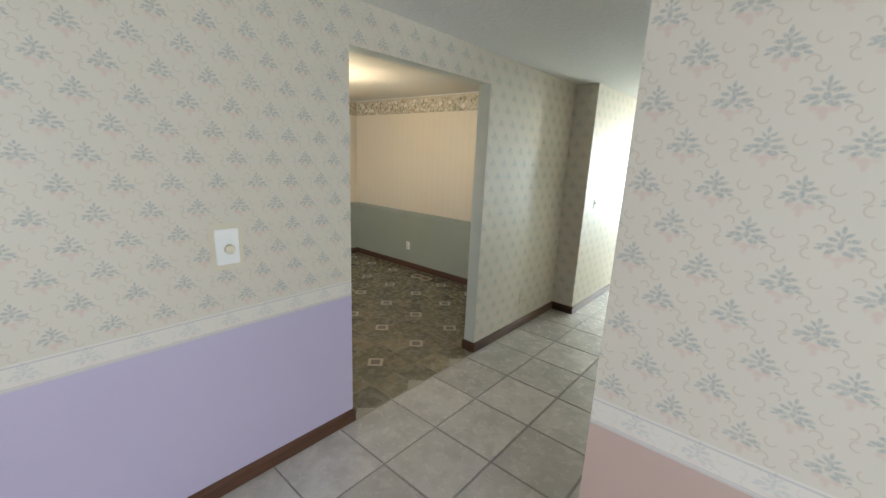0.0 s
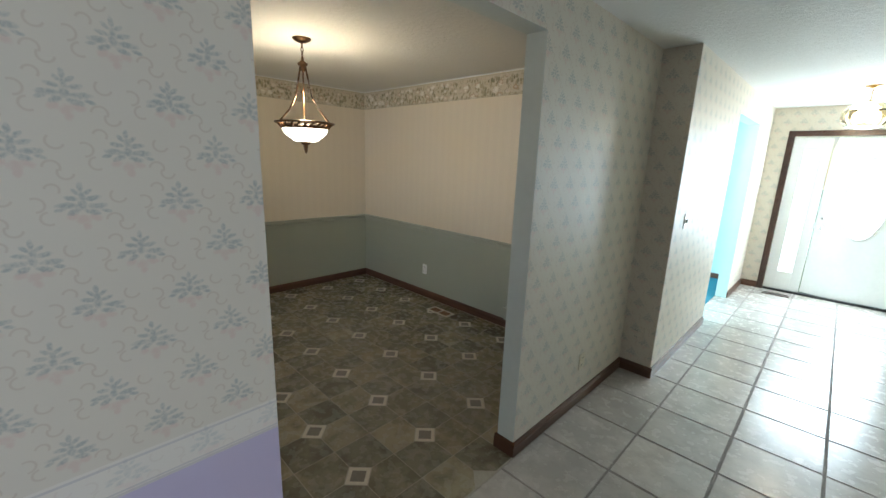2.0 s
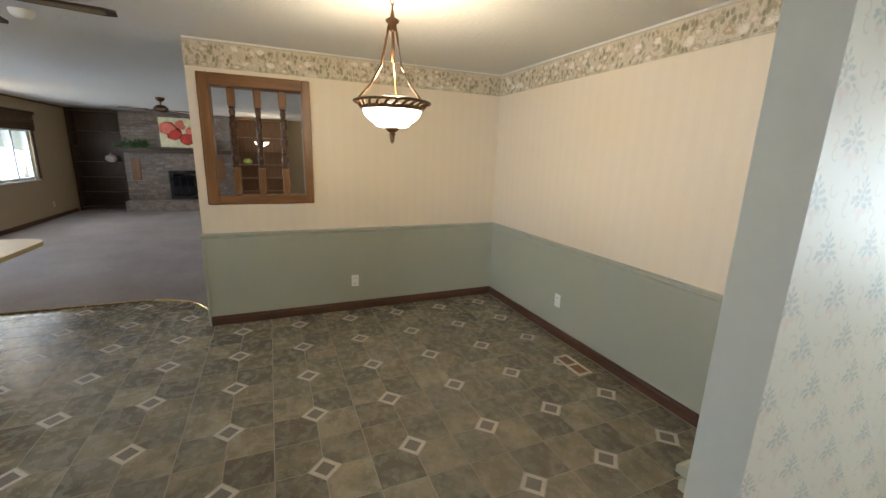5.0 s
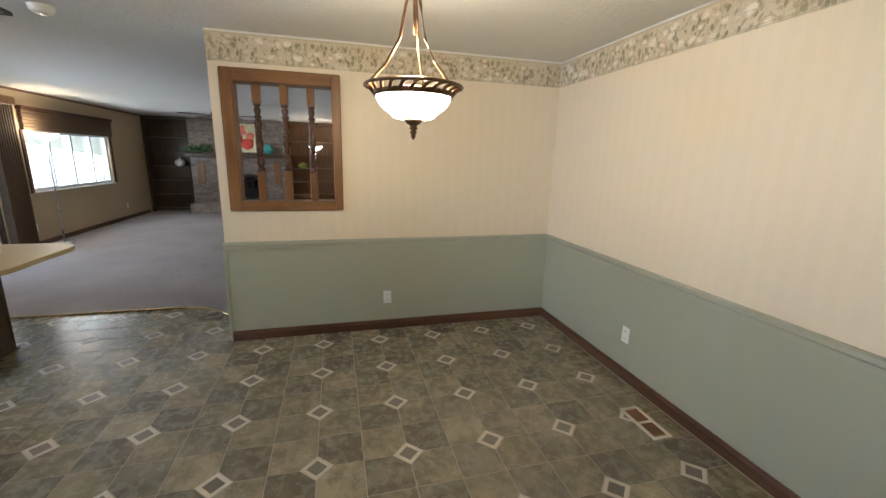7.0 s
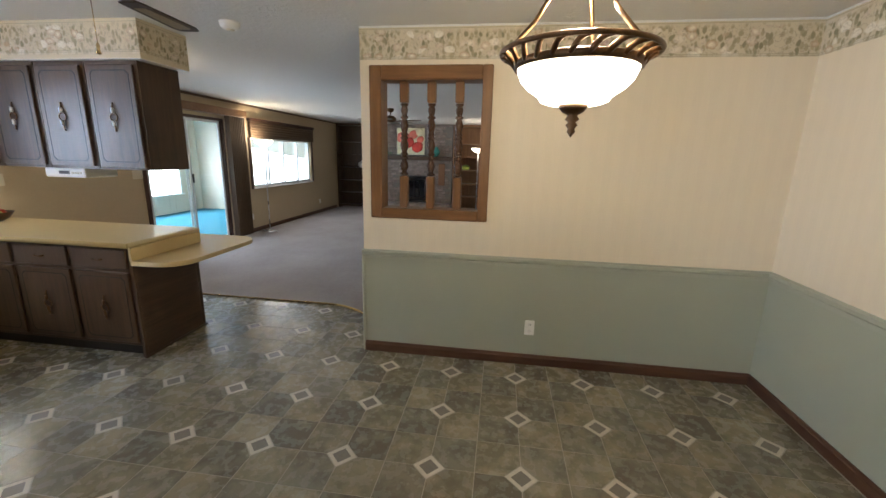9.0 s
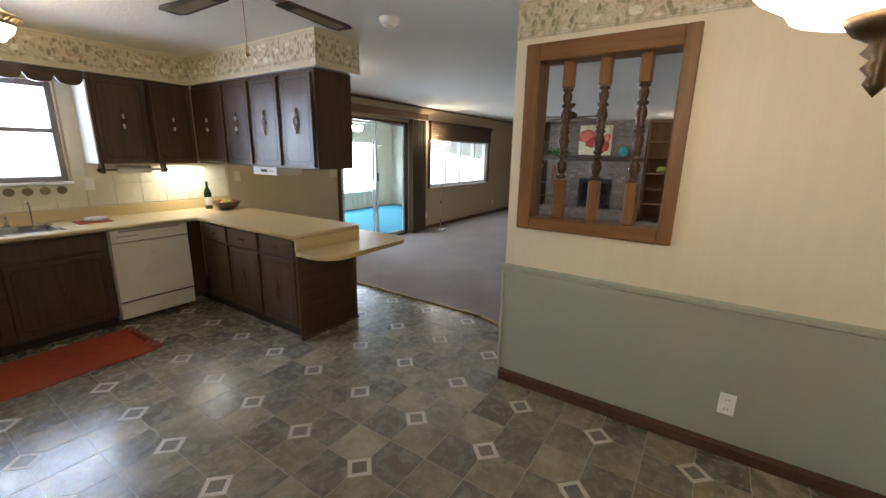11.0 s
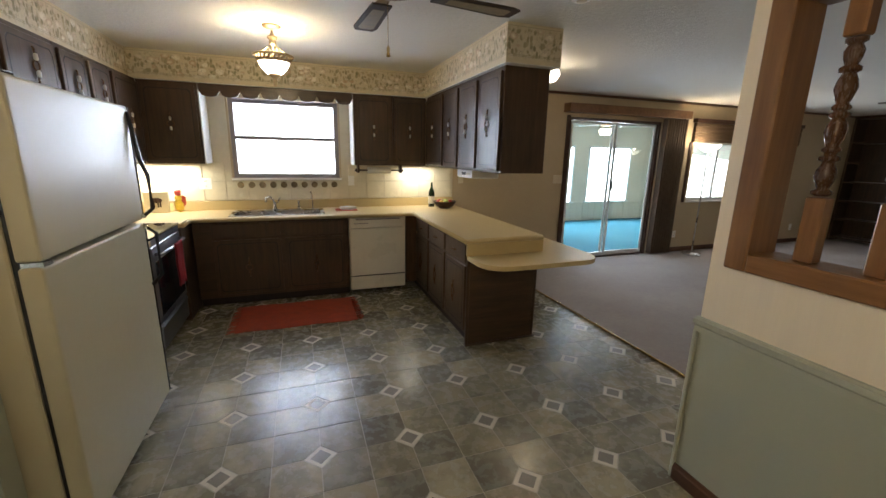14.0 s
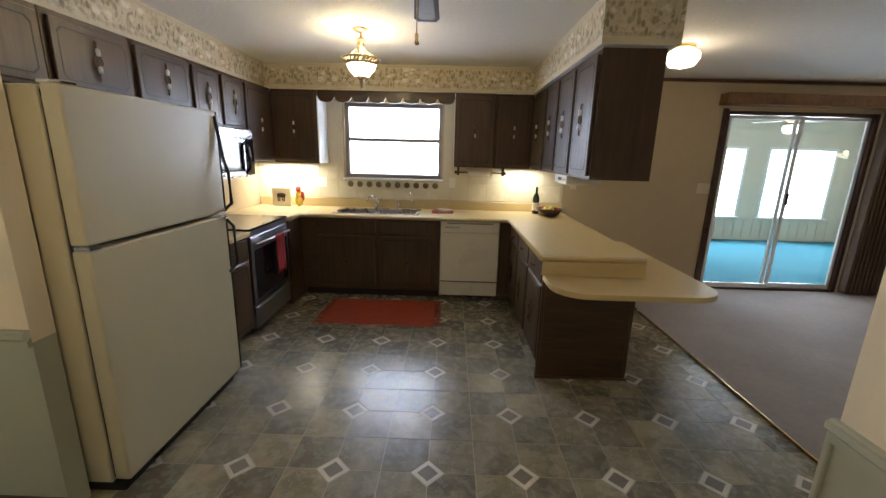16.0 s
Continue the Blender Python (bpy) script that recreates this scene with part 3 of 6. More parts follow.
for q in [(-1.22, 4.43, -0.966, 4.43, (0, -1)), (-4.726, 4.36, -1.344, 4.36, (0, -1)), (-0.966, 8.25, -0.79, 8.25, (0, -1)), (-1.344, 2.93, -1.206, 2.93, (0, -1)), (-1.344, 1.645, -1.206, 1.645, (0, 1)),
          (0.246, 1.50, 2.90, 1.50, (0, -1)), (-13.1, -2.28, -8.86, -2.28, (0, 1)), (-6.6, -2.28, -5.0, -2.28, (0, 1)), (-2.06, 1.10, -1.33, 1.10, (0, 1)), (-3.48, 8.25, -1.10, 8.25, (0, -1))]:
    board("baseboard", q[0], q[1], q[2], q[3], 0.014, 0.0, 0.085, M_BASEX, BL, q[4])


def rail(x0, y0, x1, y1, side):
    board("chair_rail", x0, y0, x1, y1, 0.030, 0.825, 0.853, M_SAGE, "sage green moulded chair rail", side)
    board("chair_rail", x0, y0, x1, y1, 0.017, 0.785, 0.822, M_SAGE, "sage green moulded chair rail", side)


rail(-4.74, 1.47, -4.74, 4.36, (1, 0))
rail(-4.74, 4.36, -1.33, 4.36, (0, -1))
rail(-1.33, 2.93, -1.33, 4.36, (-1, 0))
rail(-2.06, 1.10, -1.33, 1.10, (0, 1))
single("corner_trim", boxes((-4.752, 1.462, 0, -4.728, 1.482, 0.785), bevel=0.004), M_SAGE, "sage green corner strip on the wall end", "trim", kind="structure")
for b in [(-4.74, 1.48, 2.205, -4.737, 4.36, H), (-4.74, 4.357, 2.205, -1.33, 4.36, H), (-1.333, 2.93, 2.205, -1.33, 4.357, H), (-4.86, 1.477, 2.205, -4.74, 1.48, H), (-2.06, 1.10, 2.205, -1.333, 1.103, H)]:
    single("wall_border", boxes(b), M_BORDER, "wide wallpaper border of magnolia blossoms", "border", kind="structure")
board("crown_trim", -4.74, 1.48, -4.74, 4.36, 0.012, 2.408, H, M_WHITE, "narrow white strip under the ceiling", (1, 0))
board("crown_trim", -4.74, 4.36, -1.33, 4.36, 0.012, 2.408, H, M_WHITE, "narrow white strip under the ceiling", (0, -1))
board("crown_trim", -13.6, -2.28, -5.0, -2.28, 0.02, 2.385, H, M_BASEX, "dark brown wooden strip under the ceiling", (0, 1))


# ---- doors and windows ----
def casing(name, x0, x1, top, y, side, w=0.07):
    t = thing(name, (x0 + x1) / 2, y, 0, "dark brown wooden door casing", "door frame", kind="structure")
    for a, b in ((x0 - w, x0), (x1, x1 + w)):
        part("jamb", boxes((a, y, 0, b, y + side * 0.02, top), bevel=0.004), M_CASING, t)
    part("head", boxes((x0 - w, y, top, x1 + w, y + side * 0.02, top + w), bevel=0.004), M_CASING, t)
    return t


def front_door():
    y = 8.27
    t = thing("door_1", 0, y, 0, "white front door with an oval glass and a narrow sidelight", "door", kind="structure")
    # door leaf with an oval hole
    bm = bmesh.new()
    cx, cz, rx, rz, n = 0.075, 1.31, 0.205, 0.50, 40
    oval = [(cx + rx * math.cos(2 * math.pi * i / n), cz + rz * math.sin(2 * math.pi * i / n)) for i in range(n)]
    x0, x1, z0, z1 = -0.335, 0.665, 0.03, 2.05
    outer = []
    for i in range(n):
        c, s = math.cos(2 * math.pi * i / n), math.sin(2 * math.pi * i / n)
        k = min(((x1 - cx) if c > 0 else (x0 - cx)) / c if abs(c) > 1e-6 else 9, ((z1 - cz) if s > 0 else (z0 - cz)) / s if abs(s) > 1e-6 else 9)
        outer.append((cx + k * c, cz + k * s))
    va = [bm.verts.new((x, y, z)) for x, z in oval]
    vb = [bm.verts.new((x, y, z)) for x, z in outer]
    for i in range(n):
        bm.faces.new((va[i], va[(i + 1) % n], vb[(i + 1) % n], vb[i]))
    r = bmesh.ops.extrude_face_region(bm, geom=list(bm.faces))
    bmesh.ops.translate(bm, verts=[v for v in r["geom"] if isinstance(v, bmesh.types.BMVert)], vec=(0, 0.045, 0))
    bmesh.ops.recalc_face_normals(bm, faces=bm.faces)
    leaf = part("door_leaf", bm, M_WHITE, t)
    part("glass", oval_pane(oval, y + 0.02), M_FROST, leaf, "bright oval frosted glass")
    bm = tube([(x, y - 0.004, z) for x, z in oval + oval[:1]], 0.014, 8, caps=False)
    part("moulding", bm, M_WHITE, leaf)
    part("knob", blob(-0.275, y - 0.05, 0.93, 0.027, 0.03, 0.027), M_CHROME, leaf, "chrome knob")
    part("deadbolt", blob(-0.275, y - 0.012, 1.05, 0.027, 0.016, 0.027), M_CHROME, leaf, "chrome deadbolt")
    side = part("sidelight", boxes((-0.715, y, 0.03, -0.60, y + 0.045, 2.05), (-0.45, y, 0.03, -0.345, y + 0.045, 2.05), (-0.60, y, 0.03, -0.45, y + 0.045, 0.28), (-0.60, y, 1.90, -0.45, y + 0.045, 2.05), bevel=0.002), M_WHITE, t)
    part("glass", boxes((-0.60, y + 0.018, 0.28, -0.45, y + 0.026, 1.90)), M_FROST, side, "bright frosted sidelight glass")
    part("threshold", boxes((-0.72, y - 0.03, 0.0, 0.70, y + 0.05, 0.028), bevel=0.004), M_BLACK, t, "dark metal threshold")
    casing("door_casing", -0.72, 0.70, 2.06, 8.249, -1)


def oval_pane(oval, y):
    bm = bmesh.new()
    bm.faces.new([bm.verts.new((x, y, z)) for x, z in oval])
    r = bmesh.ops.extrude_face_region(bm, geom=list(bm.faces))
    bmesh.ops.translate(bm, verts=[v for v in r["geom"] if isinstance(v, bmesh.types.BMVert)], vec=(0, 0.006, 0))
    bmesh.ops.recalc_face_normals(bm, faces=bm.faces)
    return bm


front_door()
# closet door in the hallway
t = thing("door_2", 0.26, 2.9, 0, "dark brown wooden closet door in its casing", "door", kind="structure")
part("door_leaf", boxes((0.230, 2.50, 0.02, 0.258, 3.40, 2.04), bevel=0.004), M_CASING, t)
part("jamb", boxes((0.215, 3.40, 0, 0.258, 3.50, 2.04), bevel=0.005), M_CASING, t)
part("jamb", boxes((0.215, 2.42, 0, 0.258, 2.50, 2.04), bevel=0.005), M_CASING, t)
part("head", boxes((0.215, 2.42, 2.04, 0.258, 3.50, 2.11), bevel=0.005), M_CASING, t)
part("plinth", boxes((0.205, 3.39, 0, 0.258, 3.51, 0.10), bevel=0.006), M_CASING, t)


def window_frame(name, label, x0, x1, z0, z1, mullions=(), rails=(), frame_mat=None, fw=0.045):
    y0, y1 = -2.40, -2.32
    t = thing(name, (x0 + x1) / 2, y1, z0, label, "window", kind="structure")
    fm = frame_mat or M_ALU
    part("window_frame", boxes((x0, y0, z0, x0 + fw, y1, z1), (x1 - fw, y0, z0, x1, y1, z1), (x0 + fw, y0, z0, x1 - fw, y1, z0 + fw), (x0 + fw, y0, z1 - fw, x1 - fw, y1, z1), bevel=0.003), fm, t)
    for m in mullions:
        part("mullion", boxes((m - 0.022, y0 + 0.01, z0 + fw, m + 0.022, y1 + 0.012, z1 - fw), bevel=0.003), fm, t)
    for r in rails:
        part("sash_rail", boxes((x0 + fw, y0 + 0.01, r - 0.02, x1 - fw, y1 + 0.012, r + 0.02), bevel=0.003), fm, t)
    p = part("pane", boxes((x0 + fw, -2.372, z0 + fw, x1 - fw, -2.366, z1 - fw)), M_GLASS, t)
    p.visible_shadow = False
    part("window_sill", boxes((x0 - 0.02, -2.32, z0 - 0.025, x1 + 0.02, -2.245, z0), bevel=0.004), M_PLASTIC, t)
    return t


# frame shade against the daylight is put into its taupe colour
window_frame("window_1", "double-hung kitchen window in full daylight, frame coloured taupe as backlit shade", -3.53, -2.40, 1.25, 2.09, rails=(1.685,), frame_mat=M_TAUPE)
window_frame("window_2", "wide white living room window with four lights", -11.58, -9.15, 0.87, 1.84, mullions=(-9.75, -10.35, -10.97))
# unseen window, added so that the entry fill lamp has an opening
single("window_3", boxes((2.93, -1.5, 0.9, 2.99, -1.44, 2.1), (2.93, 0.04, 0.9, 2.99, 0.1, 2.1), (2.93, -1.44, 0.9, 2.99, 0.04, 0.96), (2.93, -1.44, 2.04, 2.99, 0.04, 2.1), (2.94, -0.73, 0.96, 2.98, -0.67, 2.04), bevel=0.004), M_ALU, "assumed white window frame, out of view, for the entry room light", "window", kind="structure")
single("backdrop", boxes((-14, -6.9, -0.2, 4, -6.8, 4.5)), M_OUT, "bright hazy daylight distance outside the windows", "backdrop", kind="structure")


def slider():
    x0, x1, top = -8.42, -6.72, 2.10
    t = thing("door_3", -7.57, -2.34, 0, "white aluminium sliding glass door to the sunroom", "door", kind="structure")
    part("door_frame", boxes((x0, -2.40, 0, x0 + 0.04, -2.30, top), (x1 - 0.04, -2.40, 0, x1, -2.30, top), (x0 + 0.04, -2.40, top - 0.04, x1 - 0.04, -2.30, top), (x0 + 0.04, -2.40, 0, x1 - 0.04, -2.30, 0.03), bevel=0.003), M_CASING, t)
    for a, b, y in ((x0 + 0.045, -7.53, -2.375), (-7.60, x1 - 0.045, -2.335)):
        s = part("sliding_panel", boxes((a, y, 0.03, a + 0.035, y + 0.03, 2.055), (b - 0.035, y, 0.03, b, y + 0.03, 2.055), (a + 0.035, y, 0.03, b - 0.035, y + 0.03, 0.085), (a + 0.035, y, 2.02, b - 0.035, y + 0.03, 2.055), bevel=0.003), M_ALU, t)
        p = part("pane", boxes((a + 0.035, y + 0.012, 0.085, b - 0.035, y + 0.018, 2.02)), M_GLASS, s)
        p.visible_shadow = False
    part("handle", boxes((-7.595, -2.30, 1.06, -7.568, -2.278, 1.20), bevel=0.008, seg=2), M_BLACK, t, "black pull handle")
    v = thing("valance", -7.7, -2.2, 2.16, "brown wooden valance over the sliding door", "valance")
    part("board", boxes((-8.86, -2.26, 2.15, -6.60, -2.14, 2.27), bevel=0.006), M_OAKY, v)
    part("return", boxes((-8.86, -2.28, 2.15, -6.60, -2.262, 2.27)), M_OAKY, v)
    c = thing("vertical_blind", -8.62, -2.22, 0.03, "brown vertical blinds drawn back beside the door", "blind")
    for i in range(9):
        part("slat", boxes((-8.83 + i * 0.048, -2.265, 0.03, -8.80 + i * 0.048, -2.17, 2.15)), M_DRAPE, c)
    part("side_jamb", boxes((-6.72, -2.28, 0, -6.66, -2.262, 2.12), bevel=0.003), M_CASING, t, "dark wooden side trim")


slider()
b = thing("roller_blind", -10.36, -2.25, 1.85, "brown woven blind rolled up above the living room window", "blind")
part("headrail", boxes((-11.68, -2.28, 2.12, -9.05, -2.20, 2.18), bevel=0.004), M_CASING, b)
for i in range(6):
    part("fold", boxes((-11.66, -2.275 + 0.004 * (i % 2), 1.82 + i * 0.05, -9.07, -2.225 + 0.006 * (i % 2), 1.867 + i * 0.05), bevel=0.004), M_DRAPE, b)
part("side_trim", boxes((-9.10, -2.28, 0.85, -9.04, -2.262, 1.82), bevel=0.003), M_CASING, b)
part("side_trim", boxes((-11.68, -2.28, 0.85, -11.62, -2.262, 1.82), bevel=0.003), M_CASING, b)

# sunroom beyond the sliding door
single("floor_sunroom", boxes((-11.9, -5.72, -0.1, -4.9, -2.40, -0.01)), M_TEAL, "teal sunroom carpet", "carpet", kind="structure")
single("ceiling_sunroom", boxes((-11.9, -5.72, 2.45, -4.9, -2.40, 2.53)), M_CEIL, "white sunroom ceiling", "ceiling", kind="structure")
SUN_OPEN = [(-11.10, -9.78), (-9.38, -8.08), (-7.66, -6.36)]
SUN_PIER = [(-11.9, -11.10), (-9.78, -9.38), (-8.08, -7.66), (-6.36, -4.9)]
wall("wall_sunroom", "cream panelled sunroom wall with large windows",
     [(-11.9, -5.72, 0, -4.9, -5.6, 0.48), (-11.9, -5.72, 1.83, -4.9, -5.6, 2.45)] + [(a, -5.72, 0.48, b, -5.6, 1.83) for a, b in SUN_PIER], [M_SUNWALL])
wall("wall_sunroom_west", "cream sunroom side wall", [(-11.9, -5.6, 0, -11.78, -2.40, 2.45)], [M_SUNWALL])
wall("wall_sunroom_east", "cream sunroom side wall", [(-5.02, -5.6, 0, -4.9, -2.40, 2.45)], [M_SUNWALL])
for i in range(36):
    single("wall_panel", boxes((-11.76 + i * 0.185, -5.6, 0.02, -11.59 + i * 0.185, -5.588, 0.42), bevel=0.003), M_SUNWALL, "cream beadboard panel under the sunroom windows", "panel", kind="structure")
for a, b in SUN_OPEN:
    t = thing("window_4", (a + b) / 2, -5.6, 0.48, "white sunroom window full of daylight", "window", kind="structure")
    for x in (a, b - 0.05):
        part("stile", boxes((x, -5.63, 0.48, x + 0.05, -5.58, 1.83), bevel=0.004), M_ALU, t)
    part("head", boxes((a + 0.05, -5.63, 1.78, b - 0.05, -5.58, 1.83), bevel=0.004), M_ALU, t)
    part("window_sill", boxes((a - 0.04, -5.63, 0.45, b + 0.04, -5.54, 0.48), bevel=0.004), M_ALU, t)

# ---- dining room ----
def spindle_opening():
    t = thing("window_5", -4.74, 2.0, 1.10, "stained oak framed opening with three turned spindles", "window", kind="structure")
    x0, x1 = -4.885, -4.715
    part("stile", boxes((x0, 1.55, 1.105, x1, 1.635, 2.17), bevel=0.006), M_OAK, t)
    part("stile", boxes((x0, 2.345, 1.105, x1, 2.415, 2.17), bevel=0.006), M_OAK, t)
    part("rail", boxes((x0, 1.635, 1.105, x1, 2.345, 1.18), bevel=0.006), M_OAKY, t)
    part("rail", boxes((x0, 1.635, 2.075, x1, 2.345, 2.17), bevel=0.006), M_OAKY, t)
    prof = [(0.020, 1.42)]
    z = 1.42
    for r, dz in [(0.030, .006), (0.030, .010), (0.017, .008), (0.020, .010), (0.031, .030), (0.028, .024), (0.018, .020), (0.017, .008), (0.029, .006), (0.029, .010), (0.018, .006), (0.017, .008), (0.026, .006), (0.026, .008), (0.018, .008),
                  (0.024, .018), (0.031, .028), (0.027, .024), (0.018, .02), (0.028, .006), (0.028, .010), (0.017, .008), (0.026, .006), (0.026, .008), (0.017, .01), (0.023, .018), (0.031, .03), (0.026, .026), (0.018, .02), (0.029, .006), (0.029, .012), (0.017, .008), (0.024, .02), (0.027, .022), (0.018, .02), (0.029, .008), (0.029, .01)]:
        z += dz
        prof.append((r, z))
    for y in (1.785, 1.985, 2.185):
        s = part("spindle", lathe(prof, -4.80, y, 20), M_TURNED, t, "turned dark walnut spindle")
        k = 0.030
        part("foot", boxes((-4.80 - k, y - k, 1.18, -4.80 + k, y + k, 1.415), bevel=0.006), M_OAK, s)
        part("block", boxes((-4.80 - k, y - k, prof[-1][1] + 0.005, -4.80 + k, y + k, 2.075), bevel=0.006), M_OAK, s)


spindle_opening()


def outlet(x, y, z, face, label="white duplex outlet plate", mat=None, name="outlet", w=0.072, h=0.118, toggle=False):
    """A wall plate; face is the way it looks: '+x', '-x', '-y', '+y'."""
    t = thing(name, x, y, z, label, "outlet" if name == "outlet" else "switch")
    m = mat or M_PLASTIC
    s = 1 if face[0] == "+" else -1

    def box(a0, a1, z0, z1, d0, d1, bev):
        if face[1] == "x":
            return boxes((x + s * d0, y + a0, z + z0, x + s * d1, y + a1, z + z1), bevel=bev)
        return boxes((x + a0, y + s * d0, z + z0, x + a1, y + s * d1, z + z1), bevel=bev)

    part("plate", box(-w / 2, w / 2, -h / 2, h / 2, 0, 0.006, 0.0025), m, t)
    if toggle:
        part("toggle", box(-0.006, 0.006, -0.012, 0.016, 0.006, 0.018, 0.002), m, t)
    else:
        for zz in (-0.026, 0.026):
            r = part("receptacle", box(-0.017, 0.017, zz - 0.016, zz + 0.016, 0.006, 0.0085, 0.002), m, t)
            for a in (-0.007, 0.007):
                part("slot", box(a - 0.0015, a + 0.0015, zz - 0.006, zz + 0.006, 0.0085, 0.0092, 0), M_BLACK, r)
    return t


outlet(-4.74, 2.78, 0.305, "+x")
outlet(-3.52, 4.36, 0.335, "-y")
outlet(-1.22, 3.70, 0.31, "+x", "ivory outlet plate on floral wallpaper", M_IVORY)
outlet(-1.12, 4.43, 0.33, "-y", "blank plate papered over low on the wall", M_PAPER, w=0.12, h=0.12)
outlet(-0.98, 4.72, 1.22, "+x", "white light switch by the hallway doorway", name="light_switch", toggle=True)
outlet(-6.59, -2.28, 1.23, "+y", "cream switch plate by the sliding door", M_IVORY, "light_switch", w=0.16, toggle=True)
outlet(-2.12, -2.268, 1.19, "+y", "white outlet plate on the tiled backsplash", w=0.12)
outlet(-3.66, -2.268, 1.22, "+y", "white switch plate beside the kitchen window", name="light_switch", toggle=True)
outlet(-9.0, -2.28, 0.31, "+y")
outlet(-12.0, -2.28, 0.31, "+y")
# dimmer on the wallpapered wall
d = thing("dimmer_switch", -1.22, 0.98, 1.235, "white dimmer switch with a round knob on floral wallpaper", "switch")
part("surround", boxes((-1.22, 0.910, 1.13, -1.2185, 1.050, 1.34)), M_IVORY, d, "bare strip of wall round the plate")
part("plate", boxes((-1.2185, 0.930, 1.155, -1.207, 1.030, 1.315), bevel=0.004), M_PLASTIC, d)
knob = lathe([(0.0, 0.0), (0.021, 0.0), (0.021, 0.014), (0.017, 0.019), (0.0, 0.019)], 0, 0, 24)
bmesh.ops.transform(knob, matrix=Matrix.Translation((-1.207, 0.985, 1.225)) @ Matrix.Rotation(radians(90), 4, "Y"), verts=knob.verts)
part("knob", knob, M_IVORY, d)
# thermostat
t = thing("thermostat", 0.26, 1.85, 1.50, "white wall thermostat with a small lever", "thermostat")
part("case", boxes((0.225, 1.81, 1.45, 0.26, 1.89, 1.56), bevel=0.006, seg=2), M_PLASTIC, t)
part("lever", boxes((0.215, 1.845, 1.435, 0.227, 1.855, 1.585), bevel=0.003), M_PLASTIC, t)


def floor_vent(x, y, w, d, label, mat, inner):
    t = thing("floor_vent", x, y, 0, label, "vent")
    part("frame", boxes((x - w / 2, y - d / 2, 0.001, x + w / 2, y - d / 2 + 0.02, 0.008), (x - w / 2, y + d / 2 - 0.02, 0.001, x + w / 2, y + d / 2, 0.008), (x - w / 2, y - d / 2 + 0.02, 0.001, x - w / 2 + 0.02, y + d / 2 - 0.02, 0.008),
                        (x + w / 2 - 0.02, y - d / 2 + 0.02, 0.001, x + w / 2, y + d / 2 - 0.02, 0.008), (x - 0.008, y - d / 2 + 0.02, 0.001, x + 0.008, y + d / 2 - 0.02, 0.008)), mat, t)
    part("backing", boxes((x - w / 2 + 0.01, y - d / 2 + 0.01, 0.0005, x + w / 2 - 0.01, y + d / 2 - 0.01, 0.002)), inner, t)
    n = int((w - 0.06) / 0.014)
    for i in range(n):
        a = x - w / 2 + 0.026 + i * 0.014
        if abs(a - x) > 0.012:
            part("slat", boxes((a, y - d / 2 + 0.02, 0.002, a + 0.004, y + d / 2 - 0.02, 0.006)), inner, t)


floor_vent(-3.02, 4.14, 0.30, 0.13, "beige metal floor register with brown louvres", M_INSETRIM, M_PINE)
floor_vent(-0.55, 8.02, 0.28, 0.11, "dark metal floor register by the front door", M_CASING, M_BLACK)
floor_vent(-7.6, -2.05, 0.30, 0.12, "beige metal floor register in the carpet", M_IVORY, M_CASING)


def ring_rim(cx, cy, z, r0, r1, n):
    """A pierced scrolled rim: two hoops joined by slanted leaves."""
    bm = tube([(cx + r1 * math.cos(a), cy + r1 * math.sin(a), z) for a in [2 * math.pi * i / 40 for i in range(41)]], 0.007, 8, caps=False)
    tube([(cx + r0 * math.cos(a), cy + r0 * math.sin(a), z - 0.032) for a in [2 * math.pi * i / 40 for i in range(41)]], 0.006, 8, bm, caps=False)
    for i in range(n):
        a = 2 * math.pi * i / n
        p = [(cx + (r0 + (r1 - r0) * s) * math.cos(a + 0.22 * s), cy + (r0 + (r1 - r0) * s) * math.sin(a + 0.22 * s), z - 0.032 * (1 - s) + 0.008 * math.sin(3.14 * s)) for s in (0, 0.25, 0.5, 0.75, 1)]
        tube(p, 0.008, 6, bm)
    return bm


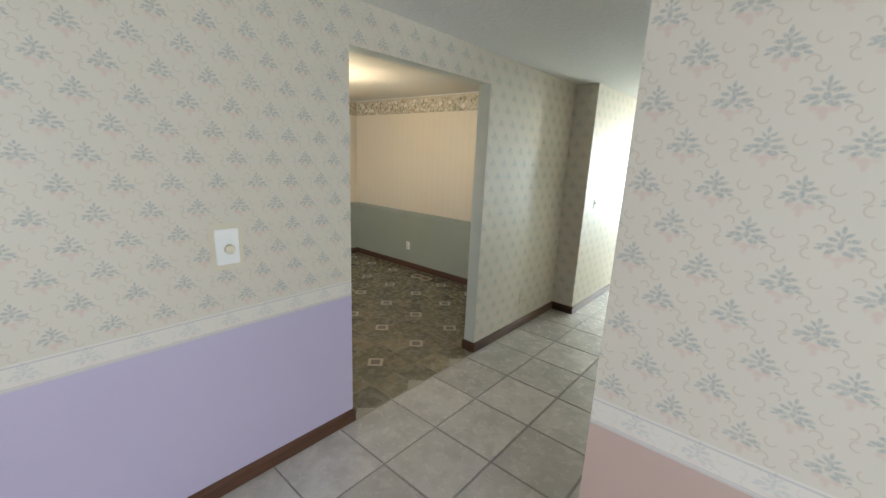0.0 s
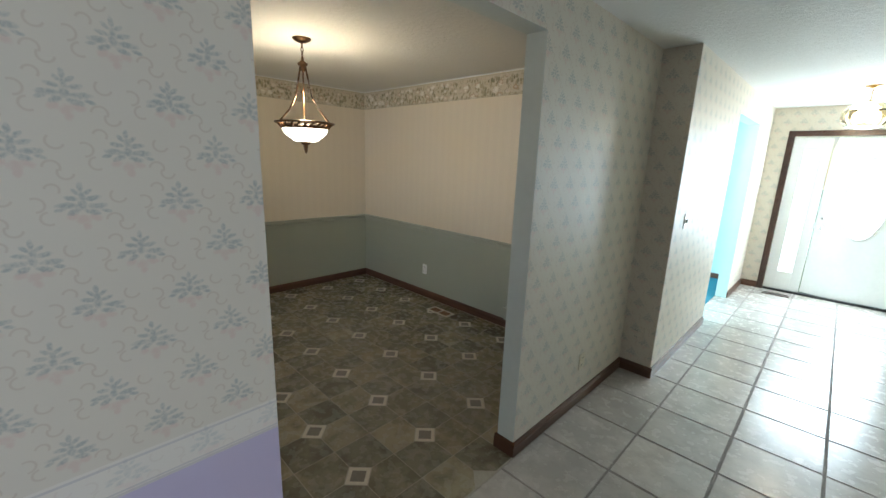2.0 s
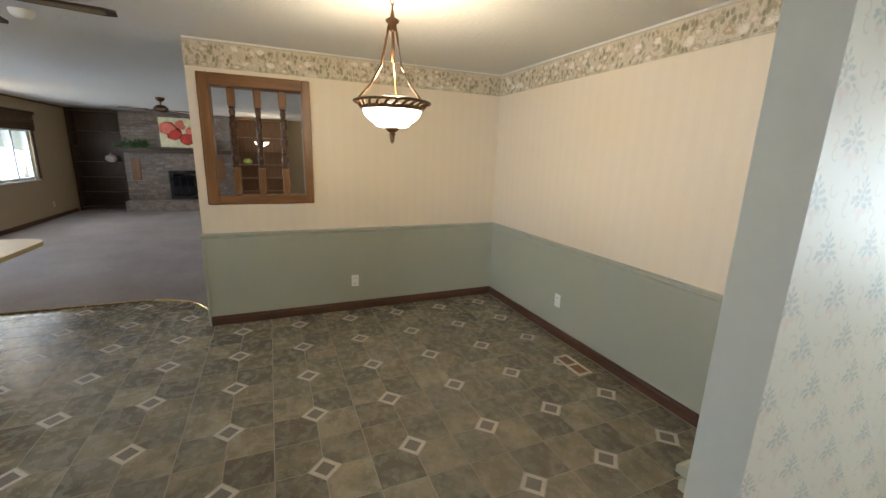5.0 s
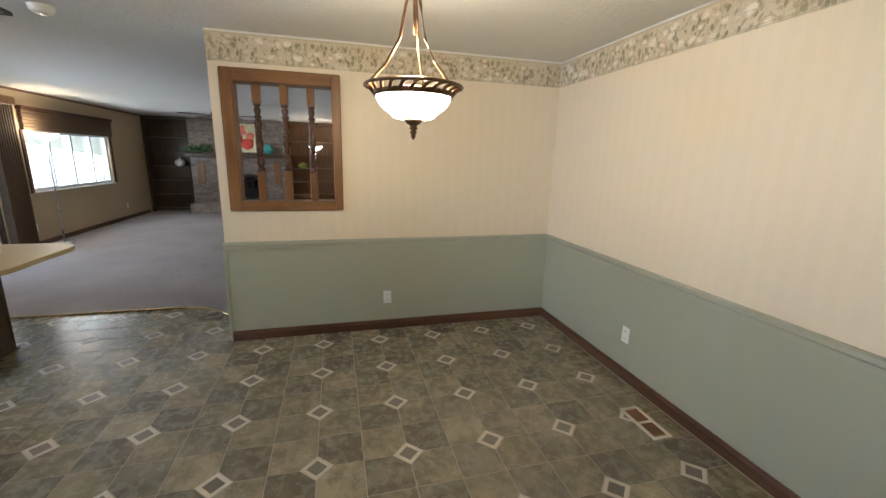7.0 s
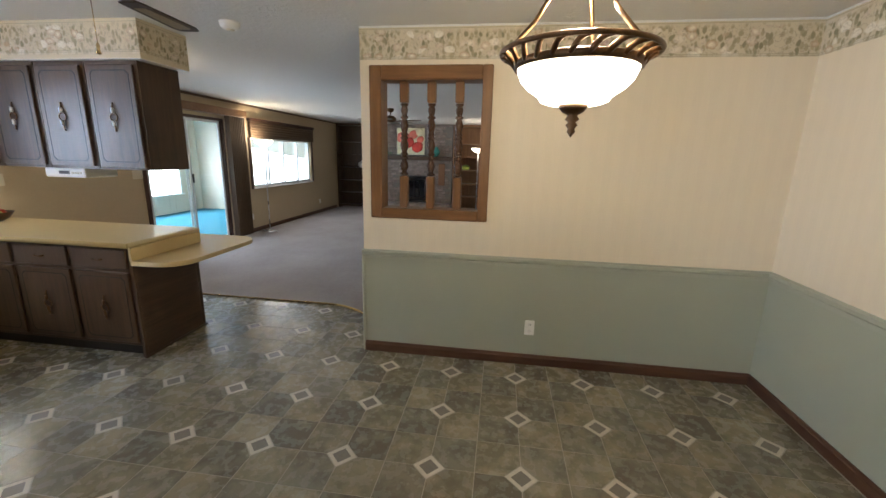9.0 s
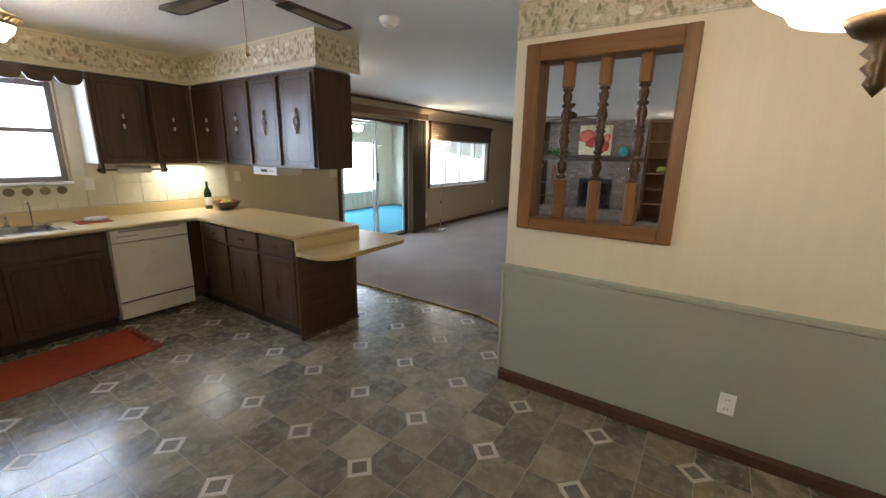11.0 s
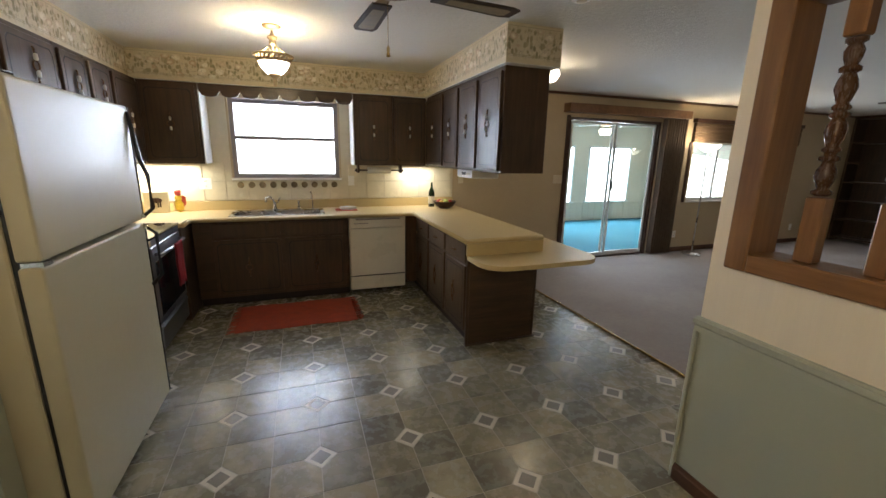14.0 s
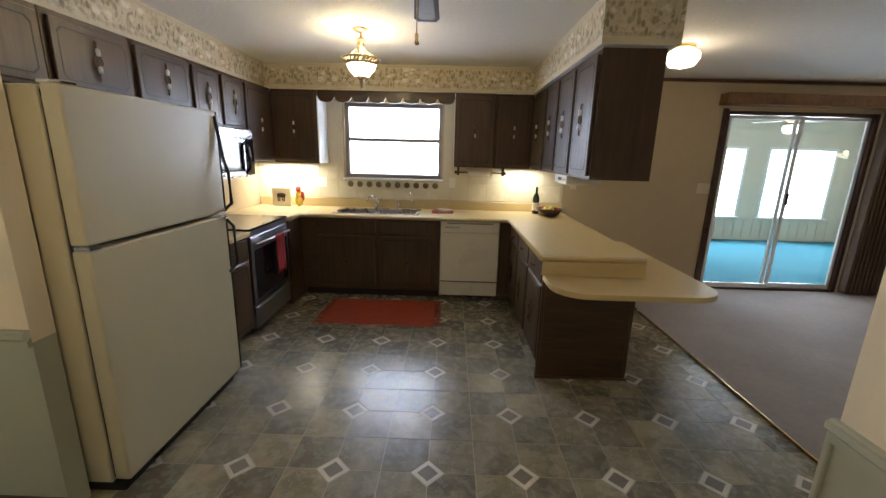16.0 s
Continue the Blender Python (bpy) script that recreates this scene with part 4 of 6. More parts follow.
def bowl_lamp(name, label, cx, cy, zrim, R, depth, ceil, stem, arms, metal):
    """A hanging lamp: alabaster bowl in a pierced bronze rim."""
    t = thing(name, cx, cy, zrim, label, "ceiling lamp")
    prof = [(R * k, zrim - 0.03 - depth * q) for k, q in ((0.82, 0.0), (0.82, 0.14), (0.77, 0.38), (0.66, 0.60), (0.55, 0.73), (0.51, 0.78), (0.47, 0.90), (0.36, 0.97), (0.12, 1.0), (0.0, 1.0))]
    part("bowl", lathe(prof, cx, cy, 40), M_BOWL, t, "glowing white alabaster glass bowl")
    part("rim", ring_rim(cx, cy, zrim, R * 0.85, R * 1.06, 24), metal, t)
    part("band", lathe([(R * 0.83, zrim - 0.042), (R * 0.87, zrim - 0.042), (R * 0.89, zrim - 0.024), (R * 0.85, zrim - 0.020), (R * 0.83, zrim - 0.042)], cx, cy, 44), metal, t)
    zb = zrim - 0.03 - depth
    part("finial", lathe([(0, zb + 0.01), (0.045, zb + 0.004), (0.03, zb - 0.016), (0.013, zb - 0.026), (0.02, zb - 0.036), (0.010, zb - 0.044), (0.017, zb - 0.052), (0.009, zb - 0.062), (0.012, zb - 0.07), (0, zb - 0.085)], cx, cy, 20), metal, t)
    part("canopy", lathe([(0, ceil - 0.03), (0.03, ceil - 0.028), (0.06, ceil - 0.012), (0.065, ceil)], cx, cy, 24), metal, t)
    part("hub", lathe([(0.008, stem - 0.05), (0.022, stem - 0.04), (0.014, stem - 0.02), (0.034, stem - 0.005), (0.036, stem + 0.005), (0.012, stem + 0.02), (0.007, stem + 0.05)], cx, cy, 20), metal, t)
    for i in range(arms):
        a = 2 * math.pi * i / arms + 0.6
        pts = [(cx + rr * math.cos(a), cy + rr * math.sin(a), zz) for rr, zz in [(0.02, stem - 0.02), (0.035, stem - 0.09), (R * 0.32, zrim + (stem - zrim) * 0.45), (R * 0.62, zrim + (stem - zrim) * 0.2), (R * 0.98, zrim + 0.005)]]
        part("arm", tube(pts, 0.0065, 8), metal, t)
    part("socket", tube([(cx, cy, stem - 0.03), (cx, cy, stem - 0.2 if stem - zrim > 0.25 else zrim + 0.02)], 0.006, 8), metal, t)
    if ceil - stem > 0.1:
        n = int((ceil - 0.03 - stem - 0.05) / 0.03)
        for i in range(n):
            z = stem + 0.05 + 0.015 + i * (ceil - 0.03 - stem - 0.05) / n
            ang = (i % 2) * math.pi / 2
            part("chain_link", tube([(cx + 0.009 * math.cos(q) * math.cos(ang), cy + 0.009 * math.cos(q) * math.sin(ang), z + 0.019 * math.sin(q)) for q in [2 * math.pi * j / 10 for j in range(11)]], 0.0028, 6, caps=False), metal, t)
    return t


bowl_lamp("chandelier", "bronze chandelier with a glowing alabaster bowl on a chain", -3.06, 2.69, 1.846, 0.195, 0.104, H, 2.25, 3, M_BRONZE)
bowl_lamp("ceiling_lamp", "small antique ivory kitchen lamp with a glowing glass bowl", -2.95, -0.73, 2.215, 0.130, 0.095, H, 2.34, 3, M_LAMPMETAL)


def ceiling_fan(name, label, cx, cy, zb, angles, length, blade_mat, lights=False, drop=0.3, center=None):
    t = thing(name, cx, cy, zb, label, "ceiling fan")
    part("canopy", lathe([(0.02, H - 0.07), (0.06, H - 0.05), (0.075, H)], cx, cy, 20), M_BRONZE, t)
    part("rod", tube([(cx, cy, zb + 0.08), (cx, cy, H - 0.05)], 0.012, 8), M_BRONZE, t)
    part("motor", lathe([(0.0, zb - 0.03), (0.05, zb - 0.028), (0.085, zb - 0.018), (0.11, zb), (0.11, zb + 0.05), (0.06, zb + 0.09), (0.0, zb + 0.09)], cx, cy, 28), M_BRONZE, t)
    for a in angles:
        c, s = math.cos(radians(a)), math.sin(radians(a))

        def P(u, v):
            return (cx + u * c - v * s, cy + u * s + v * c)

        out = [P(0.2, -0.05), P(length - 0.05, -0.068), P(length, -0.05), P(length, 0.05), P(length - 0.05, 0.068), P(0.2, 0.05)]
        b = part("blade", slab(out, zb - 0.004, zb + 0.004), blade_mat, t)
        inn = [P(0.27, -0.030), P(length - 0.07, -0.044), P(length - 0.045, -0.03), P(length - 0.045, 0.03), P(length - 0.07, 0.044), P(0.27, 0.030)]
        part("cane_panel", slab(inn, zb - 0.0065, zb - 0.0045), M_CANE, b, "woven cane inset")
        part("bracket", slab([P(0.09, -0.02), P(0.26, -0.035), P(0.26, 0.035), P(0.09, 0.02)], zb + 0.0045, zb + 0.01), M_BRONZE, t)
    if drop:
        part("pull_chain", tube([(cx + 0.03, cy + 0.02, zb - 0.06), (cx + 0.03, cy + 0.02, zb - drop)], 0.0018, 6), M_BRASS, t)
        part("pull_knob", lathe([(0.002, zb - drop), (0.008, zb - drop - 0.012), (0.006, zb - drop - 0.03), (0.010, zb - drop - 0.045), (0.0, zb - drop - 0.05)], cx + 0.03, cy + 0.02, 12), M_BRASS, t)
    if lights:
        part("light_bowl", lathe([(0.11, zb - 0.08), (0.13, zb - 0.12), (0.10, zb - 0.19), (0.0, zb - 0.21)], cx, cy, 24), M_BOWL, t)
    return t


ceiling_fan("ceiling_fan", "dark kitchen ceiling fan with cane-inset blades", -3.52, 0.72, 2.245, (273, 186, 101, 11), 0.65, M_SHADE, drop=0.235)
ceiling_fan("ceiling_fan", "dark living room ceiling fan", -9.6, 0.35, 2.2, (10, 82, 154, 226, 298), 0.62, M_CASING, drop=0)
ceiling_fan("ceiling_fan", "white sunroom ceiling fan with a lit bowl", -9.0, -4.2, 2.2, (20, 110, 200, 290), 0.6, M_WHITE, True, 0)
t = thing("smoke_detector", -4.60, 0.61, 2.385, "round white smoke detector on the ceiling", "smoke detector")
part("body", lathe([(0.0, 2.375), (0.045, 2.376), (0.062, 2.392), (0.068, H)], -4.60, 0.61, 28), M_PLASTIC, t)
part("grille", lathe([(0.028, 2.3745), (0.028, 2.370), (0.0, 2.370)], -4.60, 0.61, 20), M_IVORY, t)
t = thing("flush_lamp", -5.44, -0.98, 2.3, "glowing round glass ceiling lamp with a brass base", "ceiling lamp")
part("base", lathe([(0.0, H), (0.09, H), (0.085, H - 0.03), (0.0, H - 0.03)], -5.44, -0.98, 24), M_BRASS, t)
part("globe", lathe([(0.075, H - 0.03), (0.12, H - 0.06), (0.125, H - 0.10), (0.09, H - 0.15), (0.0, H - 0.17)], -5.44, -0.98, 28), M_BOWL, t)
t = thing("hall_lamp", -0.13, 6.8, 2.05, "smoky amber glass pendant lamp on a brass chain", "ceiling lamp")
part("canopy", lathe([(0, H - 0.03), (0.03, H - 0.028), (0.065, H)], -0.13, 6.8, 24), M_BRASS, t)
part("stem", tube([(-0.13, 6.8, 2.25), (-0.13, 6.8, H - 0.03)], 0.005, 8), M_BRASS, t)
bm = lathe([(0.05, 2.27), (0.12, 2.255), (0.175, 2.20), (0.178, 2.12), (0.13, 2.05), (0.05, 2.035), (0.0, 2.034)], -0.13, 6.8, 8)
for f in bm.faces:
    f.smooth = False
sh = part("shade", bm, M_AMBER, t, "faceted smoky amber glass shade")
sh.visible_shadow = False
part("cap", lathe([(0.0, 2.29), (0.03, 2.285), (0.06, 2.265), (0.055, 2.26)], -0.13, 6.8, 20), M_BRASS, t)
for q in (-0.05, 0.05):
    part("bulb", blob(-0.13 + q, 6.8, 2.14, 0.03, 0.03, 0.042), M_HALLBULB, t)


# ---- kitchen ----
def pull(parent, p, face):
    """Ornate cabinet pull: white ceramic bar on a bronze scrolled plate; face is the outward unit vector."""
    fx, fy = face
    x, y, z = p
    sx, sy = -fy, fx

    def at(u, w, d):
        return (x + sx * u + fx * d, y + sy * u + fy * d, z + w)

    ceramic = z > 1.3
    for k in (-1, 1):
        bar = lathe([(0.0, -0.02), (0.008, -0.018), (0.0105, -0.008), (0.0105, 0.008), (0.008, 0.018), (0.0, 0.02)], 0, 0, 12)
        bmesh.ops.translate(bar, verts=bar.verts, vec=at(0, k * 0.044, 0.014))
        part("handle", bar, M_PLASTIC if ceramic else M_BRONZE, parent, "white ceramic pull bar" if ceramic else "dark bronze pull bar")
        part("finial", tube([at(0, k * 0.060, 0.010), at(0, k * 0.078, 0.008), at(0, k * 0.084, 0.012), at(0, k * 0.098, 0.004)], 0.0055, 6), M_BRONZE, parent)
        part("scroll", tube([at(k * (0.004 + 0.026 * math.sin(q)), 0.026 * math.cos(q) - 0.002, 0.010) for q in [math.pi * i / 8 for i in range(9)]], 0.0048, 6), M_BRONZE, parent)


def door_panel(parent, name, a0, a1, z0, z1, base, face, thick=0.02, handle=True, drawer=False):
    """A slab door with a dark groove line laid on; it spans a0..a1 along the cabinet front at plane 'base', facing
    face.
    """
    fx, fy = face
    bm = bmesh.new()
    full = (base, a0, z0, base + fx * thick, a1, z1) if fx else (a0, base, z0, a1, base + fy * thick, z1)
    bm_box(bm, *full, bevel=0.004)
    d = part(name, bm, M_DARK, parent)
    if not drawer:
        # dark raised strip in place of a routed groove, notched at its corners
        def line(m):
            lo, hi, b0, b1, c = a0 + m, a1 - m, z0 + m, z1 - m, 0.024
            return [(lo, b0 + c), (lo + 0.008, b0 + c - 0.008), (lo + c - 0.008, b0 + 0.008), (lo + c, b0), (hi - c, b0), (hi - c + 0.008, b0 + 0.008), (hi - 0.008, b0 + c - 0.008), (hi, b0 + c),
                    (hi, b1 - c), (hi - 0.008, b1 - c + 0.008), (hi - c + 0.008, b1 - 0.008), (hi - c, b1), (lo + c, b1), (lo + c - 0.008, b1 - 0.008), (lo + 0.008, b1 - c + 0.008), (lo, b1 - c)]

        gb = bmesh.new()
        rings = []
        for m, k in ((0.034, 0.0002), (0.0345, 0.0012), (0.0405, 0.0012), (0.041, 0.0002)):
            k = thick + k
            rings.append([gb.verts.new((base + fx * k, u, w) if fx else (u, base + fy * k, w)) for u, w in line(m)])
        for p, r in zip(rings, rings[1:]):
            for i in range(16):
                gb.faces.new((p[i], p[(i + 1) % 16], r[(i + 1) % 16], r[i]))
        bmesh.ops.recalc_face_normals(gb, faces=gb.faces)
        part("groove_line", gb, M_GROOVE, d, "dark raised line round the door")
    if handle:
        am, zm = (a0 + a1) / 2, (z0 + z1) / 2
        c = (base + fx * thick, am, zm) if fx else (am, base + fy * thick, zm)
        if drawer:
            s = (-fy, fx)
            pts = [(c[0] + s[0] * u + fx * k, c[1] + s[1] * u + fy * k, c[2] - 0.004) for u, k in ((-0.038, 0.002), (-0.03, 0.018), (0, 0.024), (0.03, 0.018), (0.038, 0.002))]
            part("handle", tube(pts, 0.006, 8), M_BRONZE, d, "small bronze drawer pull")
        else:
            pull(d, c, face)
    return d


def cabinet(name, label, body, doors, face, base, group=""):
    x0, y0, z0, x1, y1, z1 = body
    t = thing(name, (x0 + x1) / 2, (y0 + y1) / 2, z0, label, "cabinet", group)
    part("body", boxes(body, bevel=0.002), M_DARK, t)
    for d in doors:
        door_panel(t, d[4] if len(d) > 4 else "door", d[0], d[1], d[2], d[3], base, face, drawer=len(d) > 4 and d[4] == "drawer")
    return t


TOP = 0.905
YF = -1.66            # front of the sink run
# base run under the window
for b in ((-3.54, -2.27, 0.0, -2.08, YF - 0.06, 0.09), (-4.86, -2.27, 0, -4.34, -0.20, 0.09)):
    single("toe_kick", boxes(b), M_GROOVE, "dark recessed toe kick under the cabinets", "trim", kind="structure")
t = thing("base_cabinet", -2.95, -1.95, 0.09, "dark stained sink cabinet with two doors under the window", "cabinet", "base cabinets")
part("body", boxes((-3.54, -2.26, 0.09, -2.08, YF, 0.865), bevel=0.002), M_DARKX, t)
door_panel(t, "false_front", -3.50, -2.90, 0.71, 0.845, YF, (0, 1), handle=False, drawer=True)
door_panel(t, "false_front", -2.86, -2.24, 0.71, 0.845, YF, (0, 1), handle=False, drawer=True)
door_panel(t, "door", -3.50, -2.90, 0.12, 0.68, YF, (0, 1))
door_panel(t, "door", -2.86, -2.24, 0.12, 0.68, YF, (0, 1))
# dishwasher
t = thing("dishwasher", -3.86, -1.95, 0, "white built-in dishwasher under the counter", "dishwasher")
part("tub", boxes((-4.17, -2.26, 0.05, -3.55, YF - 0.01, 0.865)), M_ENAMEL, t)
part("door", boxes((-4.165, YF - 0.01, 0.215, -3.555, YF + 0.025, 0.745), bevel=0.006, seg=2), M_ENAMEL, t)
cp = part("control_panel", boxes((-4.165, YF - 0.01, 0.752, -3.555, YF + 0.03, 0.862), bevel=0.006, seg=2), M_ENAMEL, t)
part("vent_strip", boxes((-4.10, YF + 0.03, 0.838, -3.62, YF + 0.0315, 0.852)), M_TAUPE, cp)
for i in range(6):
    part("button", boxes((-3.75 + i * 0.026, YF + 0.03, 0.795, -3.732 + i * 0.026, YF + 0.033, 0.807)), M_TAUPE, cp)
part("kick_panel", boxes((-4.165, YF - 0.01, 0.05, -3.555, YF + 0.012, 0.20), bevel=0.004), M_ENAMEL, t)
# black strip that paints the dark of the gap below the door
part("dark_gap_strip", boxes((-4.16, YF - 0.01, 0.20, -3.56, YF + 0.004, 0.215)), M_BLACK, t)
# corner filler and peninsula base cabinets, facing the room at x = -4.30
single("corner_filler", boxes((-4.30, -2.26, 0.09, -4.18, YF, 0.865)), M_DARK, "dark stained corner filler panel", "cabinet")
for i, (a, b) in enumerate([(-1.62, -1.14), (-1.14, -0.64), (-0.64, -0.14)]):
    cabinet("base_cabinet", "dark stained peninsula cabinet with a drawer above its door", (-4.90, a, 0.09, -4.30, b, 0.865), [(a + 0.02, b - 0.02, 0.70, 0.85, "drawer"), (a + 0.02, b - 0.02, 0.12, 0.675)], (1, 0), -4.30, "base cabinets")
t = thing("peninsula_end_panel", -4.6, -0.13, 0, "dark stained plywood end panel of the peninsula", "panel")
part("panel", boxes((-4.90, -0.14, 0.0, -4.31, -0.12, 0.735), bevel=0.002), M_DARKX, t)
part("corner_stile", boxes((-4.31, -0.14, 0.0, -4.285, -0.116, 0.735), bevel=0.003), M_DARK, t)
part("corner_stile", boxes((-4.925, -0.14, 0.0, -4.90, -0.116, 0.735), bevel=0.003), M_DARK, t)
part("shoe_moulding", tube([(-4.935, -0.112, 0.009), (-4.28, -0.112, 0.009)], 0.009, 8), M_DARKX, t)
part("back_panel", boxes((-4.935, -1.62, 0.0, -4.915, -0.142, 0.735), bevel=0.002), M_DARK, t)
# worktop with sink cut-out
CT = 0.868
CUTOUT = [(-2.85, -2.26), (-2.85, -2.15), (-3.30, -2.15), (-3.30, -1.70), (-2.40, -1.70), (-2.40, -2.15), (-2.85, -2.15), (-2.85, -2.26)]
ct = thing("countertop", -3.2, -1.9, CT, "tan wood-look laminate countertop round the kitchen", "countertop")
part("top", slab([(-4.96, -2.26)] + CUTOUT + [(-1.38, -2.26), (-1.38, -1.364), (-2.06, -1.364), (-2.06, -1.625), (-4.26, -1.625), (-4.26, -0.118), (-4.96, -0.118)], CT, TOP), M_LAM, ct)
part("nosing", tube([(-2.08, -1.364, CT + 0.018), (-2.075, -1.6, CT + 0.018), (-2.095, -1.62, CT + 0.018), (-4.24, -1.62, CT + 0.018), (-4.262, -1.60, CT + 0.018), (-4.262, -0.105, CT + 0.018)], 0.0186, 12), M_LAM, ct, "rounded laminate front edge")
part("end_nosing", tube([(-4.262, -0.112, CT + 0.018), (-4.95, -0.112, CT + 0.018)], 0.0182, 12), M_LAM, ct, "rounded laminate end edge")
bs = single("backsplash_lip", boxes((-4.96, -2.268, TOP, -1.38, -2.245, TOP + 0.10), bevel=0.004), M_LAMX, "laminate upstand behind the countertop", "countertop")
single("peninsula_fascia", boxes((-4.955, -0.118, 0.772, -4.27, -0.098, 0.868), bevel=0.002), M_LAMX, "laminate fascia between counter and low shelf", "panel")
arc = [(-4.28, -0.12), (-4.28, 0.02)] + [(-4.48 + 0.20 * math.cos(a), 0.06 + 0.20 * math.sin(a)) for a in [radians(q) for q in range(0, 91, 15)]] + [(-5.08 + 0.20 * math.cos(a) - 0.02, 0.06 + 0.20 * math.sin(a)) for a in [radians(q) for q in range(90, 181, 15)]] + [(-5.30, -0.35), (-5.30, -1.3), (-4.96, -1.3), (-4.96, -0.12)]
single("breakfast_shelf", slab(arc, 0.735, 0.772, 0.006), M_LAMX, "rounded laminate breakfast shelf wrapping the peninsula", "shelf")


def sink():
    t = thing("sink", -2.85, -1.92, 0.72, "stainless steel double bowl sink set in the counter", "sink")
    z = TOP + 0.004
    part("deck", boxes((-3.31, -2.16, TOP, -2.39, -2.06, z), (-3.31, -1.72, TOP, -2.39, -1.69, z), (-3.31, -2.06, TOP, -3.27, -1.72, z), (-2.43, -2.06, TOP, -2.39, -1.72, z), (-2.87, -2.06, TOP, -2.83, -1.72, z)), M_STEEL, t)
    for a, b in ((-3.27, -2.87), (-2.83, -2.43)):
        bm = bmesh.new()
        bm_box(bm, a, -2.06, 0.73, b, -1.72, z)
        bm.normal_update()
        top = [f for f in bm.faces if f.normal.z > 0.9]
        bmesh.ops.delete(bm, geom=top, context="FACES")
        bw = part("bowl", bm, M_STEEL, t)
        part("drain", lathe([(0.0, 0.733), (0.035, 0.733), (0.04, 0.737)], (a + b) / 2, -1.9, 20), M_CHROME, bw)
    f = thing("faucet", -2.80, -2.12, z, "chrome kitchen faucet with a curved spout", "faucet")
    part("base", lathe([(0, z), (0.03, z), (0.028, z + 0.02), (0.018, z + 0.04), (0.016, z + 0.09), (0, z + 0.095)], -2.80, -2.11, 20), M_CHROME, f)
    part("spout", tube([(-2.80, -2.11, z + 0.06), (-2.79, -2.09, z + 0.12), (-2.76, -2.03, z + 0.155), (-2.73, -1.97, z + 0.15), (-2.72, -1.94, z + 0.11)], 0.012, 10), M_CHROME, f)
    part("handle", tube([(-2.83, -2.11, z + 0.08), (-2.86, -2.10, z + 0.14)], 0.008, 8), M_CHROME, f)
    s = thing("soap_dispenser", -3.05, -2.11, z, "chrome soap dispenser pump", "soap dispenser")
    part("pump", lathe([(0, z), (0.02, z), (0.016, z + 0.03), (0.008, z + 0.05), (0.012, z + 0.09), (0, z + 0.10)], -3.05, -2.11, 16), M_CHROME, s)
    w = thing("filter_tap", -3.20, -2.11, z, "slim chrome water filter tap", "faucet")
    part("spout", tube([(-3.20, -2.11, z), (-3.20, -2.11, z + 0.17), (-3.19, -2.09, z + 0.20), (-3.18, -2.06, z + 0.19)], 0.006, 8), M_CHROME, w)


sink()
# tiled backsplash
sp = single("backsplash", boxes((-4.96, -2.279, TOP + 0.10, -3.55, -2.270, 1.42), (-2.38, -2.279, TOP + 0.10, -1.37, -2.270, 1.42), (-3.55, -2.279, TOP + 0.10, -2.38, -2.270, 1.22),
                                  (-2.38, -2.279, 1.42, -2.18, -2.270, 2.1), (-3.68, -2.279, 1.42, -3.55, -2.270, 2.1)), M_GROUT, "cream grout behind the backsplash tiles", "wall tile", kind="structure")
tile_me = None
for i in range(16):
    for j in range(2):
        x = -4.93 + i * 0.218
        z = TOP + 0.108 + j * 0.205
        if x + 0.2 > -2.37 - 1.2 and x < -2.37 and z + 0.2 > 1.23:
            continue
        if tile_me is None:
            bm = boxes((0, 0, 0, 0.212, 0.006, 0.199), bevel=0.002)
            tile_me = bpy.data.meshes.new("wall_tile")
            bm.to_mesh(tile_me)
            bm.free()
            tile_me.materials.append(M_SPLASH)
        o = new("wall_tile", tile_me)
        o.location = (x, -2.270, z)
        o.parent = sp
# row of small decorated tiles under the window
deco = single("deco_strip", boxes((-3.53, -2.270, 1.135, -2.40, -2.263, 1.215), bevel=0.002), M_SPLASH, "cream tile strip with a row of painted rosettes", "wall tile", kind="structure")
for i in range(10):
    x = -3.46 + i * 0.111
    r = lathe([(0.0, 0.004), (0.018, 0.004), (0.034, 0.002), (0.036, 0.0)], 0, 0, 10)
    bmesh.ops.transform(r, matrix=Matrix.Translation((x, -2.263, 1.175)) @ Matrix.Rotation(radians(-90), 4, "X"), verts=r.verts)
    o = link("rosette", r, M_CANE)
    o.parent = deco

# upper cabinets on the window wall, left and right of the window
UZ0, UZ1 = 1.41, 2.165
YU = -1.95
cabinet("upper_cabinet", "dark stained upper cabinet next to the kitchen window", (-2.20, -2.268, UZ0, -1.71, YU, UZ1), [(-2.18, -1.73, UZ0 + 0.02, UZ1 - 0.03)], (0, 1), YU, "upper cabinets")
cabinet("upper_cabinet", "dark stained upper cabinet beside the kitchen window", (-4.10, -2.268, UZ0, -3.67, YU, UZ1), [(-4.08, -3.69, UZ0 + 0.02, UZ1 - 0.03)], (0, 1), YU, "upper cabinets")
cabinet("upper_cabinet", "dark stained corner upper cabinet", (-4.49, -2.268, UZ0, -4.105, YU, UZ1), [(-4.47, -4.12, UZ0 + 0.02, UZ1 - 0.03)], (0, 1), YU, "upper cabinets")
for q in (-2.212, -3.669):
    single("cabinet_side_strip", boxes((q, -2.268, UZ0, q + 0.011, YU + 0.003, UZ1 - 0.06)), M_WHITE, "white strip on the cabinet side beside the window", "panel")
# uppers over the peninsula
XU = -4.50
